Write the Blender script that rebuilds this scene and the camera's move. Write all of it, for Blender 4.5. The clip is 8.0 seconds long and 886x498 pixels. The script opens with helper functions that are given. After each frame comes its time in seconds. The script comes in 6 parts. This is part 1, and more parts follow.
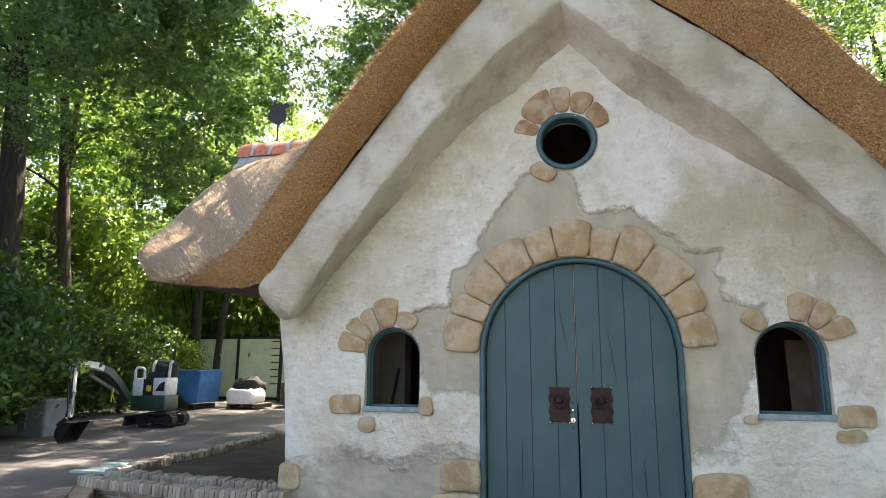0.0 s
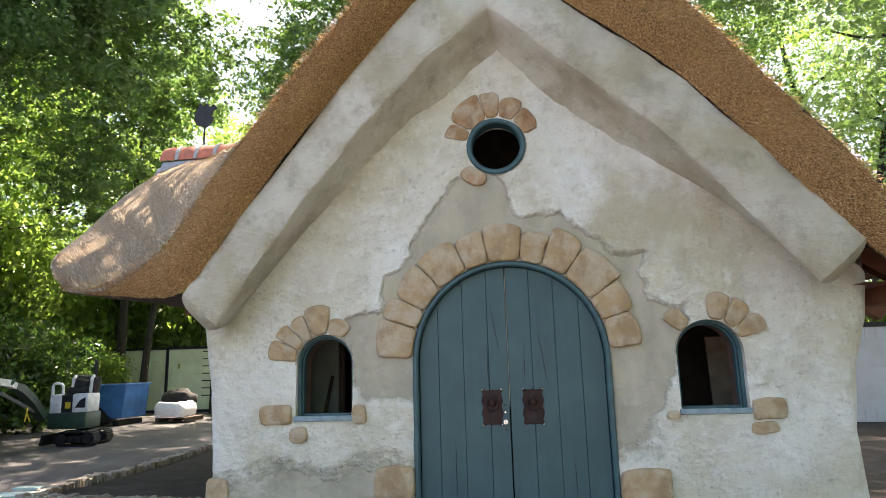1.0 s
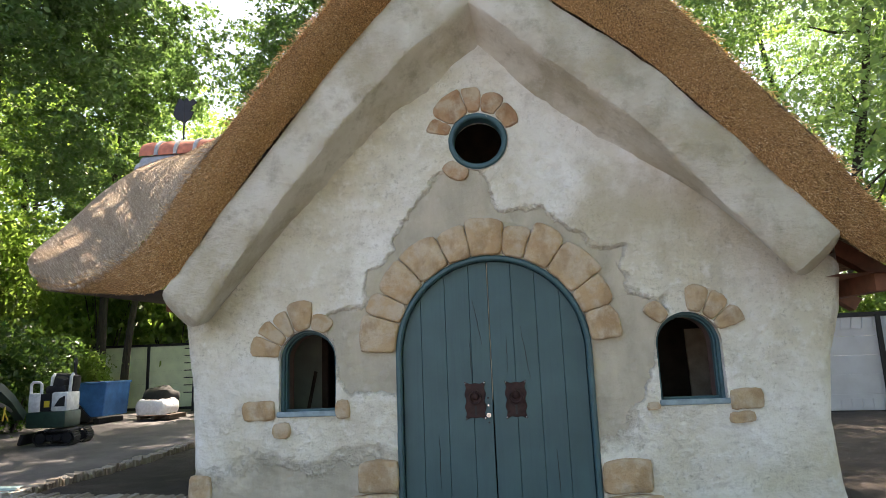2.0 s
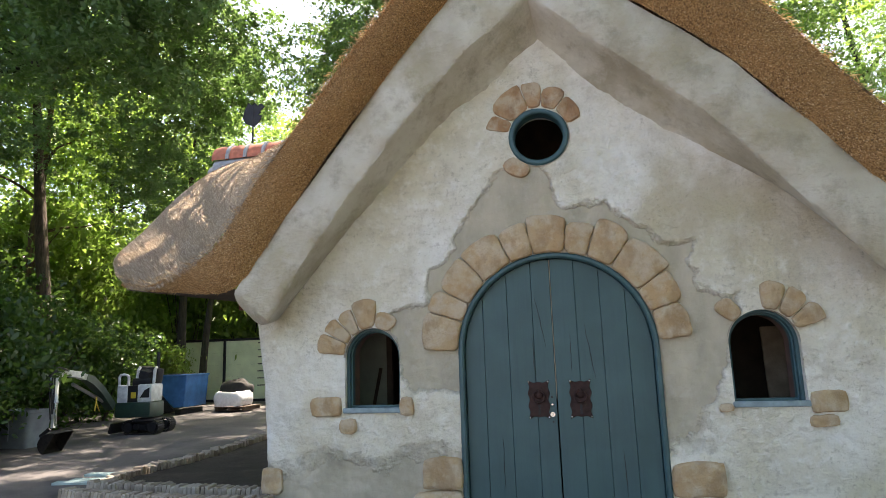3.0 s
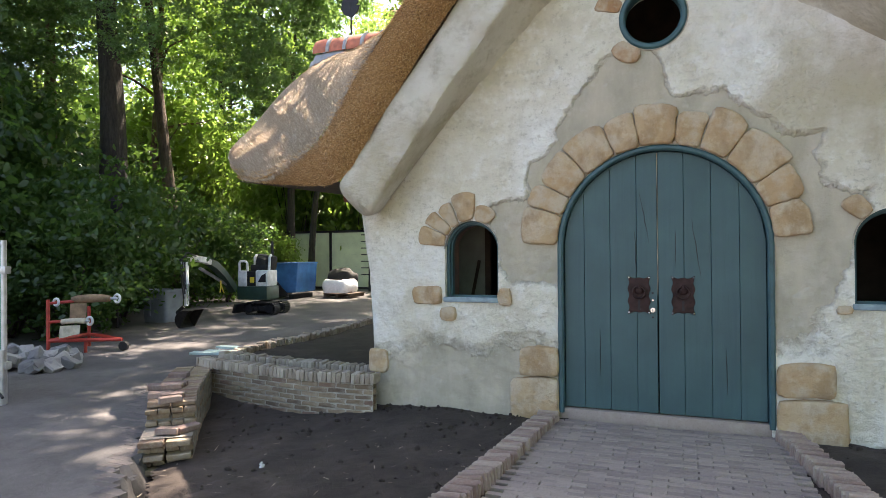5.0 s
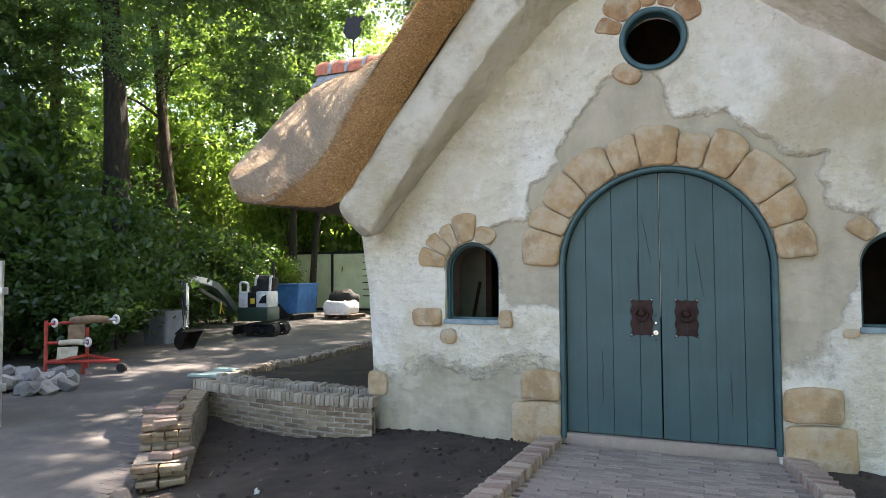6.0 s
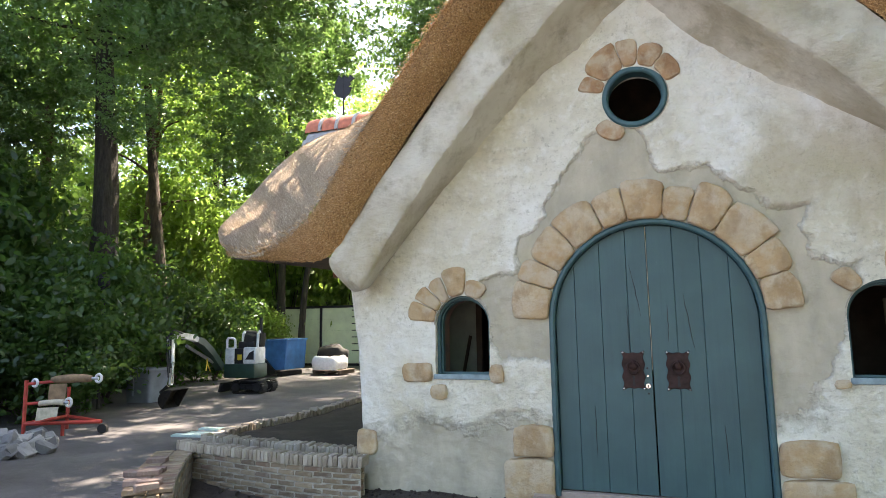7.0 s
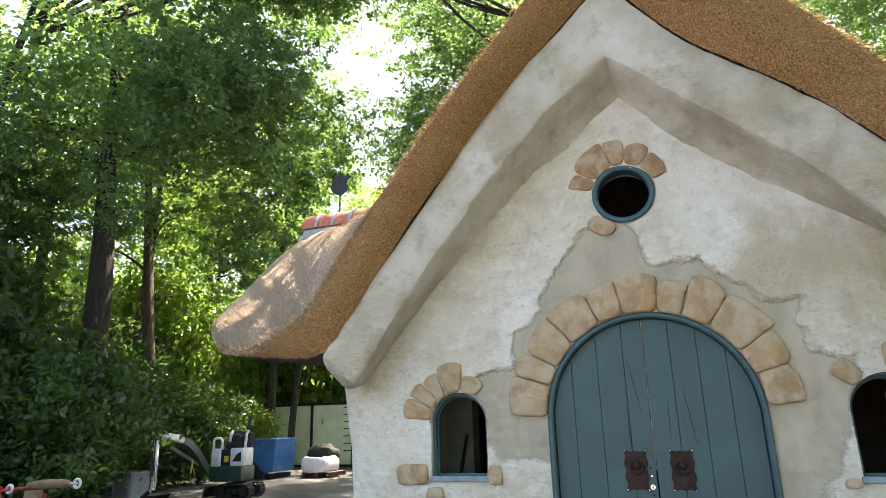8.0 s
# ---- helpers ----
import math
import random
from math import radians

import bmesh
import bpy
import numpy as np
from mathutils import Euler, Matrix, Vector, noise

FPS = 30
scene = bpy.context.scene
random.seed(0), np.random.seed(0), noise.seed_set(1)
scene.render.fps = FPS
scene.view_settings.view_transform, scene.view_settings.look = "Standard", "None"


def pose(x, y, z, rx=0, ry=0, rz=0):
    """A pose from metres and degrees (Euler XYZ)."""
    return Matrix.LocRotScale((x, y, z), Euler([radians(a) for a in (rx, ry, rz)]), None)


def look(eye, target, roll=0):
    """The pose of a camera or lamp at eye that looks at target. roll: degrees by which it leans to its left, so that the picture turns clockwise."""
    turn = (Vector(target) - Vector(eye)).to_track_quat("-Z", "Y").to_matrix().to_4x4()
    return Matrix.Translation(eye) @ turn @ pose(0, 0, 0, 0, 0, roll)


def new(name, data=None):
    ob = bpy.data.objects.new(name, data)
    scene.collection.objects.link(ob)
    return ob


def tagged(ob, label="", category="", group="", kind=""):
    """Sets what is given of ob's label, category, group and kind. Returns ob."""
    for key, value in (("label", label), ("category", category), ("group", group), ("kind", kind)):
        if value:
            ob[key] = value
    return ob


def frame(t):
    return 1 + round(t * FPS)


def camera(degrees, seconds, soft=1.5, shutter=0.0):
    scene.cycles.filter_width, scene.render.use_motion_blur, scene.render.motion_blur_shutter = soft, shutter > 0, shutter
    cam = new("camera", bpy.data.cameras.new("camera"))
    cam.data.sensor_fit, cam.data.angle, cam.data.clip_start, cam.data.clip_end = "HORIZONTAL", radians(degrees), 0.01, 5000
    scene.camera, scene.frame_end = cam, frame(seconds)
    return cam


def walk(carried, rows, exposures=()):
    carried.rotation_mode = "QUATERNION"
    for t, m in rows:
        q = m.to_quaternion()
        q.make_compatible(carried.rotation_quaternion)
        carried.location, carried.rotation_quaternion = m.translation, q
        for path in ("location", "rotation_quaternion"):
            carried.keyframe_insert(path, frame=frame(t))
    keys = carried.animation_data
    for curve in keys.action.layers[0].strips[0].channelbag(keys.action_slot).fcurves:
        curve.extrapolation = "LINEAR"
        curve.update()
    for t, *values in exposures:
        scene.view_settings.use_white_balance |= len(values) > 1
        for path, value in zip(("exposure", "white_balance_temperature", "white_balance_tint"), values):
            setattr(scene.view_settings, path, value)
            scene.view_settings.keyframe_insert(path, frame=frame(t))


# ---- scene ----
cam = camera(71.7, 8.0, soft=0.8)

PATH = [
    (0, (0.064, -5.681, 1.432), (-0.376, -3.764, 1.792), 0.2),
    (0.5, (0.095, -5.653, 1.452), (-0.23, -3.712, 1.809), -1.1),
    (1, (0.127, -5.652, 1.448), (-0.117, -3.702, 1.817), -1.6),
    (1.2, (0.121, -5.668, 1.426), (-0.081, -3.712, 1.787), -1.8),
    (2.3, (0.155, -5.664, 1.461), (-0.04, -3.703, 1.807), -2.3),
    (2.5, (0.164, -5.651, 1.47), (-0.094, -3.697, 1.813), -2.4),
    (3, (0.167, -5.666, 1.481), (-0.232, -3.736, 1.82), -1.9),
    (3.5, (0.158, -5.661, 1.494), (-0.405, -3.772, 1.83), -1.7),
    (4, (0.148, -5.672, 1.46), (-0.501, -3.794, 1.683), -0.4),
    (4.5, (0.149, -5.662, 1.464), (-0.539, -3.785, 1.508), -0.4),
    (4.7, (0.144, -5.679, 1.454), (-0.555, -3.805, 1.458), -0.6),
    (5.8, (0.141, -5.623, 1.467), (-0.594, -3.764, 1.52), -0.0),
    (6, (0.142, -5.615, 1.457), (-0.577, -3.751, 1.535), -0.4),
    (6.5, (0.137, -5.65, 1.457), (-0.535, -3.778, 1.667), -1.2),
    (7, (0.143, -5.623, 1.468), (-0.537, -3.759, 1.717), -1.0),
    (7.5, (0.142, -5.641, 1.468), (-0.507, -3.788, 1.849), -0.9),
    (8, (0.137, -5.647, 1.479), (-0.498, -3.83, 2.025), -1.5),
]
walk(cam, [(t, look(eye, target, roll)) for t, eye, target, roll in PATH], [(0.0, 2.50, 7350, 17), (1.2, 2.40, 7350, 17), (2.5, 2.20, 7350, 17), (3.5, 2.30, 7350, 17), (4.5, 2.42, 7250, 17), (6.0, 2.57, 7250, 16), (7.0, 2.68, 7250, 16), (8.0, 2.56, 7350, 15)])

# ---------------------------------------------------------------- world, sun
SUN_AZ, SUN_EL = 8.0, 61.0
world = bpy.data.worlds.new("world")
scene.world = world
world.use_nodes = True
wn = world.node_tree
sky = wn.nodes.new("ShaderNodeTexSky")
sky.sky_type, sky.sun_disc = "NISHITA", False
sky.sun_elevation, sky.sun_rotation = radians(SUN_EL), radians(SUN_AZ)
sky.air_density, sky.dust_density, sky.ozone_density = 1.0, 2.0, 1.0
wn.links.new(sky.outputs[0], wn.nodes["Background"].inputs[0])
wn.nodes["Background"].inputs[1].default_value = 0.11
sun = new("sun", bpy.data.lights.new("sun", "SUN"))
sun.data.energy, sun.data.angle, sun.data.color = 5.0, radians(0.55), (1.0, 0.93, 0.82)
sun_way = Vector((math.sin(radians(SUN_AZ)) * math.cos(radians(SUN_EL)), math.cos(radians(SUN_AZ)) * math.cos(radians(SUN_EL)), math.sin(radians(SUN_EL))))
sun.matrix_basis = look(sun_way * 60, (0, 0, 0))


# ---------------------------------------------------------------- materials
class Nodes:
    """Short hand for a material's node tree."""

    def __init__(self, name, rough=0.8, metal=0.0):
        self.mat = bpy.data.materials.new(name)
        self.mat.use_nodes = True
        self.tree = self.mat.node_tree
        self.bsdf = self.tree.nodes["Principled BSDF"]
        self.bsdf.inputs["Roughness"].default_value = rough
        self.bsdf.inputs["Metallic"].default_value = metal
        self.coord = self.node("ShaderNodeTexCoord").outputs["Object"]

    def node(self, kind, **values):
        n = self.tree.nodes.new(kind)
        for k, v in values.items():
            n.inputs[k].default_value = v
        return n

    def link(self, a, b):
        self.tree.links.new(a, b)

    def noise(self, scale, detail=4.0, rough=0.55, stretch=None, turn=(0, 0, 0)):
        n = self.node("ShaderNodeTexNoise", Scale=scale, Detail=detail, Roughness=rough)
        src = self.coord
        if stretch:
            m = self.node("ShaderNodeMapping")
            m.inputs["Scale"].default_value = stretch
            m.inputs["Rotation"].default_value = [radians(a) for a in turn]
            self.link(src, m.inputs[0])
            src = m.outputs[0]
        self.link(src, n.inputs["Vector"])
        return n.outputs["Fac"]

    def ramp(self, fac, stops):
        n = self.tree.nodes.new("ShaderNodeValToRGB")
        while len(n.color_ramp.elements) < len(stops):
            n.color_ramp.elements.new(0.5)
        for e, (p, c) in zip(n.color_ramp.elements, stops):
            e.position, e.color = p, (*c, 1) if len(c) == 3 else c
        self.link(fac, n.inputs[0])
        return n.outputs[0]

    def grey(self, fac, lo, hi):
        return self.ramp(fac, ((lo, (0, 0, 0)), (hi, (1, 1, 1))))

    def math(self, op, a, b=None):
        n = self.tree.nodes.new("ShaderNodeMath")
        n.operation = op
        for i, v in enumerate((a, b)):
            if v is None:
                continue
            if isinstance(v, (int, float)):
                n.inputs[i].default_value = v
            else:
                self.link(v, n.inputs[i])
        return n.outputs[0]

    def mix(self, fac, a, b, blend="MIX"):
        n = self.tree.nodes.new("ShaderNodeMix")
        n.data_type, n.blend_type = "RGBA", blend
        for i, v in ((0, fac), (6, a), (7, b)):
            if isinstance(v, (int, float)):
                n.inputs[i].default_value = v
            elif isinstance(v, tuple):
                n.inputs[i].default_value = (*v, 1)
            else:
                self.link(v, n.inputs[i])
        return n.outputs[2]

    def bump(self, height, strength=0.5, distance=0.01):
        n = self.node("ShaderNodeBump", Strength=strength, Distance=distance)
        self.link(height, n.inputs["Height"])
        self.link(n.outputs[0], self.bsdf.inputs["Normal"])
        return n

    def colour(self, c):
        if isinstance(c, tuple):
            self.bsdf.inputs["Base Color"].default_value = (*c, 1)
        else:
            self.link(c, self.bsdf.inputs["Base Color"])
        return self.mat

    def random(self):
        return self.node("ShaderNodeObjectInfo").outputs["Random"]

    def xyz(self):
        n = self.node("ShaderNodeSeparateXYZ")
        self.link(self.coord, n.inputs[0])
        return n.outputs


def plain(name, c, rough=0.6, metal=0.0, wear=0.25, scale=9.0, bump=0.15):
    """A surface of one colour with grain, stains and slight relief."""
    m = Nodes(name, rough, metal)
    a, b = m.noise(scale, 5), m.noise(scale * 9, 3)
    dark = tuple(v * (1 - wear) for v in c)
    light = tuple(min(1, v * (1 + wear)) for v in c)
    col = m.ramp(a, ((0.3, dark), (0.7, light)))
    col = m.mix(m.math("MULTIPLY", m.grey(b, 0.55, 0.75), wear), col, tuple(v * 0.6 for v in c))
    m.bump(b, bump, 0.004)
    return m.colour(col)


def plaster_material():
    """Two coats of lime plaster: a pale rough top coat, worn away to a smooth grey-tan one."""
    m = Nodes("lime_plaster", 0.92)
    x, y, z = m.xyz()
    wob2 = m.noise(9.0, 6, 0.65)
    # bare undercoat where the wall's own broken top coat ends
    spread = m.node("ShaderNodeAttribute")
    spread.attribute_name = "bare"
    edge = m.math("ADD", spread.outputs["Fac"], m.math("MULTIPLY", m.math("SUBTRACT", wob2, 0.5), 0.30))
    edge = m.math("ADD", edge, m.math("MULTIPLY", m.math("SUBTRACT", m.noise(38.0, 4, 0.6), 0.5), 0.10))
    bare = m.math("MULTIPLY", m.grey(edge, 0.46, 0.56), m.grey(m.noise(1.9, 4, 0.6), 0.12, 0.40))
    trowel = m.noise(7.0, 9, 0.68)
    brush = m.noise(9.0, 6, 0.65, stretch=(0.8, 1, 1.35))
    grain = m.noise(70.0, 4, 0.7)
    stain = m.noise(0.8, 4, 0.55)
    streak = m.noise(2.2, 5, 0.6, stretch=(1.4, 1.4, 0.6))
    top = m.ramp(stain, ((0.30, (0.63, 0.58, 0.46)), (0.44, (0.735, 0.70, 0.60)), (0.55, (0.80, 0.78, 0.715)), (0.68, (0.86, 0.845, 0.80))))
    # ochre tinge in large soft clouds, then thin grey wash
    top = m.mix(m.math("MULTIPLY", m.grey(m.noise(1.15, 3, 0.5), 0.47, 0.68), 0.62), top, (0.63, 0.56, 0.39))
    top = m.mix(m.math("MULTIPLY", m.grey(m.noise(2.7, 7, 0.68), 0.50, 0.68), 0.5), top, (0.50, 0.465, 0.38))
    top = m.mix(m.math("MULTIPLY", m.grey(trowel, 0.50, 0.66), 0.6), top, (0.88, 0.87, 0.83))
    top = m.mix(m.math("MULTIPLY", m.grey(brush, 0.54, 0.70), 0.30), top, (0.42, 0.385, 0.30))
    # a browner, coarser patch below one end of the gable
    ex, ez = m.math("DIVIDE", m.math("SUBTRACT", x, 1.45), 0.95), m.math("DIVIDE", m.math("SUBTRACT", z, 2.70), 0.55)
    blot = m.math("SUBTRACT", 1.0, m.math("ADD", m.math("MULTIPLY", ex, ex), m.math("MULTIPLY", ez, ez)))
    blot = m.math("ADD", blot, m.math("MULTIPLY", m.math("SUBTRACT", m.noise(2.6, 6, 0.65), 0.5), 3.0))
    top = m.mix(m.math("MULTIPLY", m.grey(blot, 0.0, 0.9), 0.68), top, (0.47, 0.40, 0.265))
    under = m.ramp(streak, ((0.32, (0.34, 0.31, 0.24)), (0.5, (0.425, 0.385, 0.305)), (0.68, (0.51, 0.46, 0.365))))
    under = m.mix(m.math("MULTIPLY", m.grey(trowel, 0.52, 0.72), 0.3), under, (0.60, 0.56, 0.47))
    col = m.mix(bare, top, under)
    moss = m.grey(m.noise(0.7, 4, 0.6, stretch=(1, 1, 1.4)), 0.56, 0.74)
    col = m.mix(m.math("MULTIPLY", moss, 0.42), col, (0.50, 0.45, 0.25))
    dirt = m.grey(m.noise(3.3, 7, 0.68), 0.60, 0.80)
    col = m.mix(m.math("MULTIPLY", dirt, 0.42), col, (0.30, 0.265, 0.19))
    # darker specks put hollow shade into the colour, since bump alone reads flat
    pit_shade = m.math("MULTIPLY", m.grey(m.noise(26.0, 5, 0.7), 0.54, 0.70), m.grey(m.noise(1.4, 3), 0.38, 0.60))
    col = m.mix(m.math("MULTIPLY", m.math("MULTIPLY", pit_shade, m.math("SUBTRACT", 1.15, bare)), 0.5), col, (0.30, 0.27, 0.205))
    rough = m.math("MULTIPLY", trowel, m.math("SUBTRACT", 1.3, bare))
    h = m.math("ADD", m.math("MULTIPLY", rough, 0.9), m.math("MULTIPLY", grain, 0.10))
    h = m.math("ADD", h, m.math("MULTIPLY", brush, m.math("SUBTRACT", 0.55, m.math("MULTIPLY", bare, 0.4))))
    flakes = m.math("ADD", m.grey(m.noise(5.5, 8, 0.72), 0.50, 0.535), m.grey(m.noise(13.0, 7, 0.75), 0.54, 0.57))
    h = m.math("ADD", h, m.math("MULTIPLY", m.math("MULTIPLY", flakes, m.grey(m.noise(1.1, 3, 0.5), 0.45, 0.65)), m.math("SUBTRACT", 0.045, m.math("MULTIPLY", bare, 0.04))))
    m.bump(h, 1.0, 0.04)
    return m.colour(col)


def barge_material():
    m = Nodes("smooth_render", 0.9)
    a, b, c = m.noise(1.1, 4, 0.55), m.noise(4.5, 7, 0.66), m.noise(45.0, 4, 0.7)
    brush = m.noise(11.0, 6, 0.65, stretch=(0.7, 1, 1.5))
    col = m.ramp(a, ((0.30, (0.36, 0.32, 0.235)), (0.46, (0.51, 0.475, 0.39)), (0.64, (0.66, 0.64, 0.575))))
    col = m.mix(m.math("MULTIPLY", m.grey(b, 0.50, 0.68), 0.55), col, (0.66, 0.635, 0.56))
    col = m.mix(m.math("MULTIPLY", m.grey(m.noise(1.7, 5, 0.62), 0.48, 0.66), 0.7), col, (0.41, 0.355, 0.235))
    col = m.mix(m.math("MULTIPLY", m.grey(m.noise(3.6, 6, 0.7), 0.53, 0.70), 0.6), col, (0.27, 0.24, 0.175))
    col = m.mix(m.math("MULTIPLY", m.grey(brush, 0.58, 0.72), 0.3), col, (0.31, 0.28, 0.215))
    h = m.math("ADD", m.math("MULTIPLY", b, 1.0), m.math("MULTIPLY", c, 0.12))
    m.bump(m.math("ADD", h, m.math("MULTIPLY", brush, 0.6)), 1.0, 0.045)
    return m.colour(col)


def stone_material(name, dark, mid, light):
    m = Nodes(name, 0.88)
    a, b, c = m.noise(3.0, 5, 0.6), m.noise(14.0, 6, 0.65), m.noise(90.0, 3, 0.7)
    col = m.ramp(a, ((0.3, dark), (0.48, mid), (0.7, light)))
    col = m.mix(m.math("MULTIPLY", m.random(), 0.45), col, tuple(v * f for v, f in zip(mid, (0.96, 0.82, 0.66))))
    col = m.mix(m.math("MULTIPLY", m.grey(m.noise(5.5, 4, 0.55), 0.46, 0.58), 0.8), col, (0.52, 0.435, 0.325))
    col = m.mix(m.math("MULTIPLY", m.grey(m.noise(4.0, 5, 0.6, stretch=(1.3, 1, 0.8)), 0.50, 0.62), 0.75), col, tuple(v * 0.86 for v in dark))
    col = m.mix(m.math("MULTIPLY", m.grey(b, 0.53, 0.70), 0.45), col, (0.62, 0.52, 0.38))
    col = m.mix(m.math("MULTIPLY", m.grey(m.noise(4.5, 5, 0.7), 0.50, 0.68), 0.35), col, (0.55, 0.455, 0.325))
    col = m.mix(m.math("MULTIPLY", m.grey(m.noise(7.0, 5, 0.7), 0.58, 0.74), 0.45), col, (0.27, 0.175, 0.09))
    col = m.mix(m.math("MULTIPLY", m.grey(m.noise(30.0, 5, 0.72), 0.56, 0.72), 0.3), col, (0.27, 0.18, 0.105))
    m.bump(m.math("ADD", m.math("MULTIPLY", b, 0.8), m.math("MULTIPLY", c, 0.2)), 1.0, 0.03)
    return m.colour(col)


def thatch_material(name, colours, fine, turn=(0, 0, 0)):
    m = Nodes(name, 0.95)
    a = m.noise(1.0, 3, 0.6, stretch=fine, turn=turn)
    b = m.noise(1.0, 4, 0.7, stretch=tuple(v * 0.28 for v in fine), turn=turn)
    c = m.noise(2.2, 4, 0.6)
    col = m.ramp(a, ((0.30, colours[0]), (0.52, colours[1]), (0.70, colours[2])))
    col = m.mix(m.math("MULTIPLY", m.grey(b, 0.5, 0.72), 0.5), col, colours[0])
    col = m.mix(m.math("MULTIPLY", m.grey(c, 0.45, 0.7), 0.4), col, colours[3])
    m.bump(m.math("ADD", a, m.math("MULTIPLY", b, 1.4)), 0.9, 0.03)
    return m.colour(col)


def straw_material(name, colours):
    m = Nodes(name, 0.8)
    isl = m.node("ShaderNodeNewGeometry").outputs["Random Per Island"]
    col = m.ramp(isl, ((0.0, colours[0]), (0.45, colours[1]), (0.8, colours[2]), (1.0, colours[3])))
    return m.colour(col)


def leaf_material(name, dark, mid, light, through_colour, gloss=0.42):
    """Thin leaves: glossy above, letting yellow-green light through."""
    m = Nodes(name, gloss)
    isl = m.node("ShaderNodeNewGeometry").outputs["Random Per Island"]
    col = m.ramp(isl, ((0.0, dark), (0.5, mid), (1.0, light)))
    big = m.grey(m.noise(0.35, 2), 0.35, 0.65)
    col = m.mix(m.math("MULTIPLY", big, 0.35), col, light)
    m.colour(col)
    trans = m.node("ShaderNodeBsdfTranslucent")
    tcol = m.mix(m.math("MULTIPLY", isl, 0.5), through_colour, tuple(v * 0.75 for v in through_colour))
    m.link(tcol, trans.inputs["Color"])
    mixer = m.node("ShaderNodeMixShader", Fac=0.5)
    m.link(m.bsdf.outputs[0], mixer.inputs[1])
    m.link(trans.outputs[0], mixer.inputs[2])
    m.link(mixer.outputs[0], m.tree.nodes["Material Output"].inputs["Surface"])
    return m.mat


def bark_material(name, lo, hi):
    m = Nodes(name, 0.95)
    a = m.noise(1.0, 6, 0.7, stretch=(16, 16, 2.6))
    b = m.noise(0.8, 4, 0.6)
    col = m.ramp(a, ((0.32, lo), (0.68, hi)))
    col = m.mix(m.math("MULTIPLY", m.grey(b, 0.5, 0.7), 0.35), col, (0.055, 0.07, 0.03))
    m.bump(a, 1.0, 0.05)
    return m.colour(col)


def brick_material(name, stops, pale=0.4):
    m = Nodes(name, 0.9)
    rnd = m.random()
    col = m.ramp(rnd, stops)
    a, b = m.noise(9.0, 6, 0.7), m.noise(60.0, 4, 0.7)
    col = m.mix(m.math("MULTIPLY", m.grey(a, 0.48, 0.7), pale), col, (0.46, 0.42, 0.35))
    col = m.mix(m.math("MULTIPLY", m.grey(b, 0.5, 0.75), 0.4), col, (0.10, 0.085, 0.07))
    m.bump(m.math("ADD", a, m.math("MULTIPLY", b, 0.5)), 0.7, 0.008)
    return m.colour(col)


def ground_material(name, lo, mid, hi, scale, bump, pebble=40.0):
    m = Nodes(name, 0.95)
    a, b, c = m.noise(scale, 6, 0.65), m.noise(pebble, 5, 0.7), m.noise(scale * 5, 6, 0.7)
    col = m.ramp(a, ((0.3, lo), (0.5, mid), (0.72, hi)))
    col = m.mix(m.math("MULTIPLY", m.grey(b, 0.5, 0.72), 0.5), col, hi)
    col = m.mix(m.math("MULTIPLY", m.grey(c, 0.52, 0.7), 0.5), col, lo)
    m.bump(m.math("ADD", m.math("MULTIPLY", b, 0.5), c), bump, 0.02)
    return m.colour(col)


def paint_material():
    """Blue-green brushed paint on boards, with scuffs and drips of primer."""
    m = Nodes("teal_paint", 0.48)
    a = m.noise(1.0, 4, 0.6, stretch=(26, 26, 1.5))
    b, c = m.noise(2.2, 5, 0.6), m.noise(24.0, 5, 0.75)
    col = m.ramp(b, ((0.3, (0.027, 0.071, 0.079)), (0.7, (0.041, 0.103, 0.111))))
    col = m.mix(m.math("MULTIPLY", m.grey(a, 0.5, 0.7), 0.3), col, (0.020, 0.050, 0.064))
    col = m.mix(m.math("MULTIPLY", m.random(), 0.22), col, (0.040, 0.092, 0.112))
    scuff = m.math("MULTIPLY", m.grey(c, 0.64, 0.72), m.grey(m.noise(1.7, 3), 0.5, 0.6))
    col = m.mix(m.math("MULTIPLY", scuff, 0.35), col, (0.20, 0.27, 0.28))
    hair = m.math("MULTIPLY", m.grey(m.noise(1.0, 2, 0.5, stretch=(60, 60, 0.9)), 0.68, 0.72), m.grey(m.noise(2.0, 2), 0.52, 0.6))
    col = m.mix(m.math("MULTIPLY", hair, 0.5), col, (0.016, 0.035, 0.042))
    m.bump(m.math("ADD", a, m.math("MULTIPLY", c, 0.4)), 0.3, 0.006)
    return m.colour(col)


PLASTER, BARGE, STONE, TEAL = plaster_material(), barge_material(), stone_material("sandstone", (0.40, 0.265, 0.145), (0.475, 0.345, 0.205), (0.53, 0.425, 0.29)), paint_material()
TEAL_FRAME = plain("teal_frame_paint", (0.034, 0.09, 0.104), 0.45, 0, 0.25, 7)
SILL = plain("pale_blue_sill", (0.20, 0.27, 0.30), 0.6, 0, 0.25, 11)
THATCH_CUT = thatch_material("cut_reed", ((0.10, 0.054, 0.024), (0.48, 0.28, 0.12), (0.70, 0.45, 0.22), (0.56, 0.34, 0.155)), (70, 60, 70))
THATCH_TOP = thatch_material("weathered_reed", ((0.14, 0.10, 0.065), (0.46, 0.35, 0.24), (0.70, 0.575, 0.42), (0.56, 0.445, 0.31)), (60, 9, 60), (35, 0, 0))
STRAW = straw_material("reed_stalk", ((0.20, 0.11, 0.048), (0.58, 0.35, 0.155), (0.76, 0.51, 0.26), (0.88, 0.69, 0.43)))
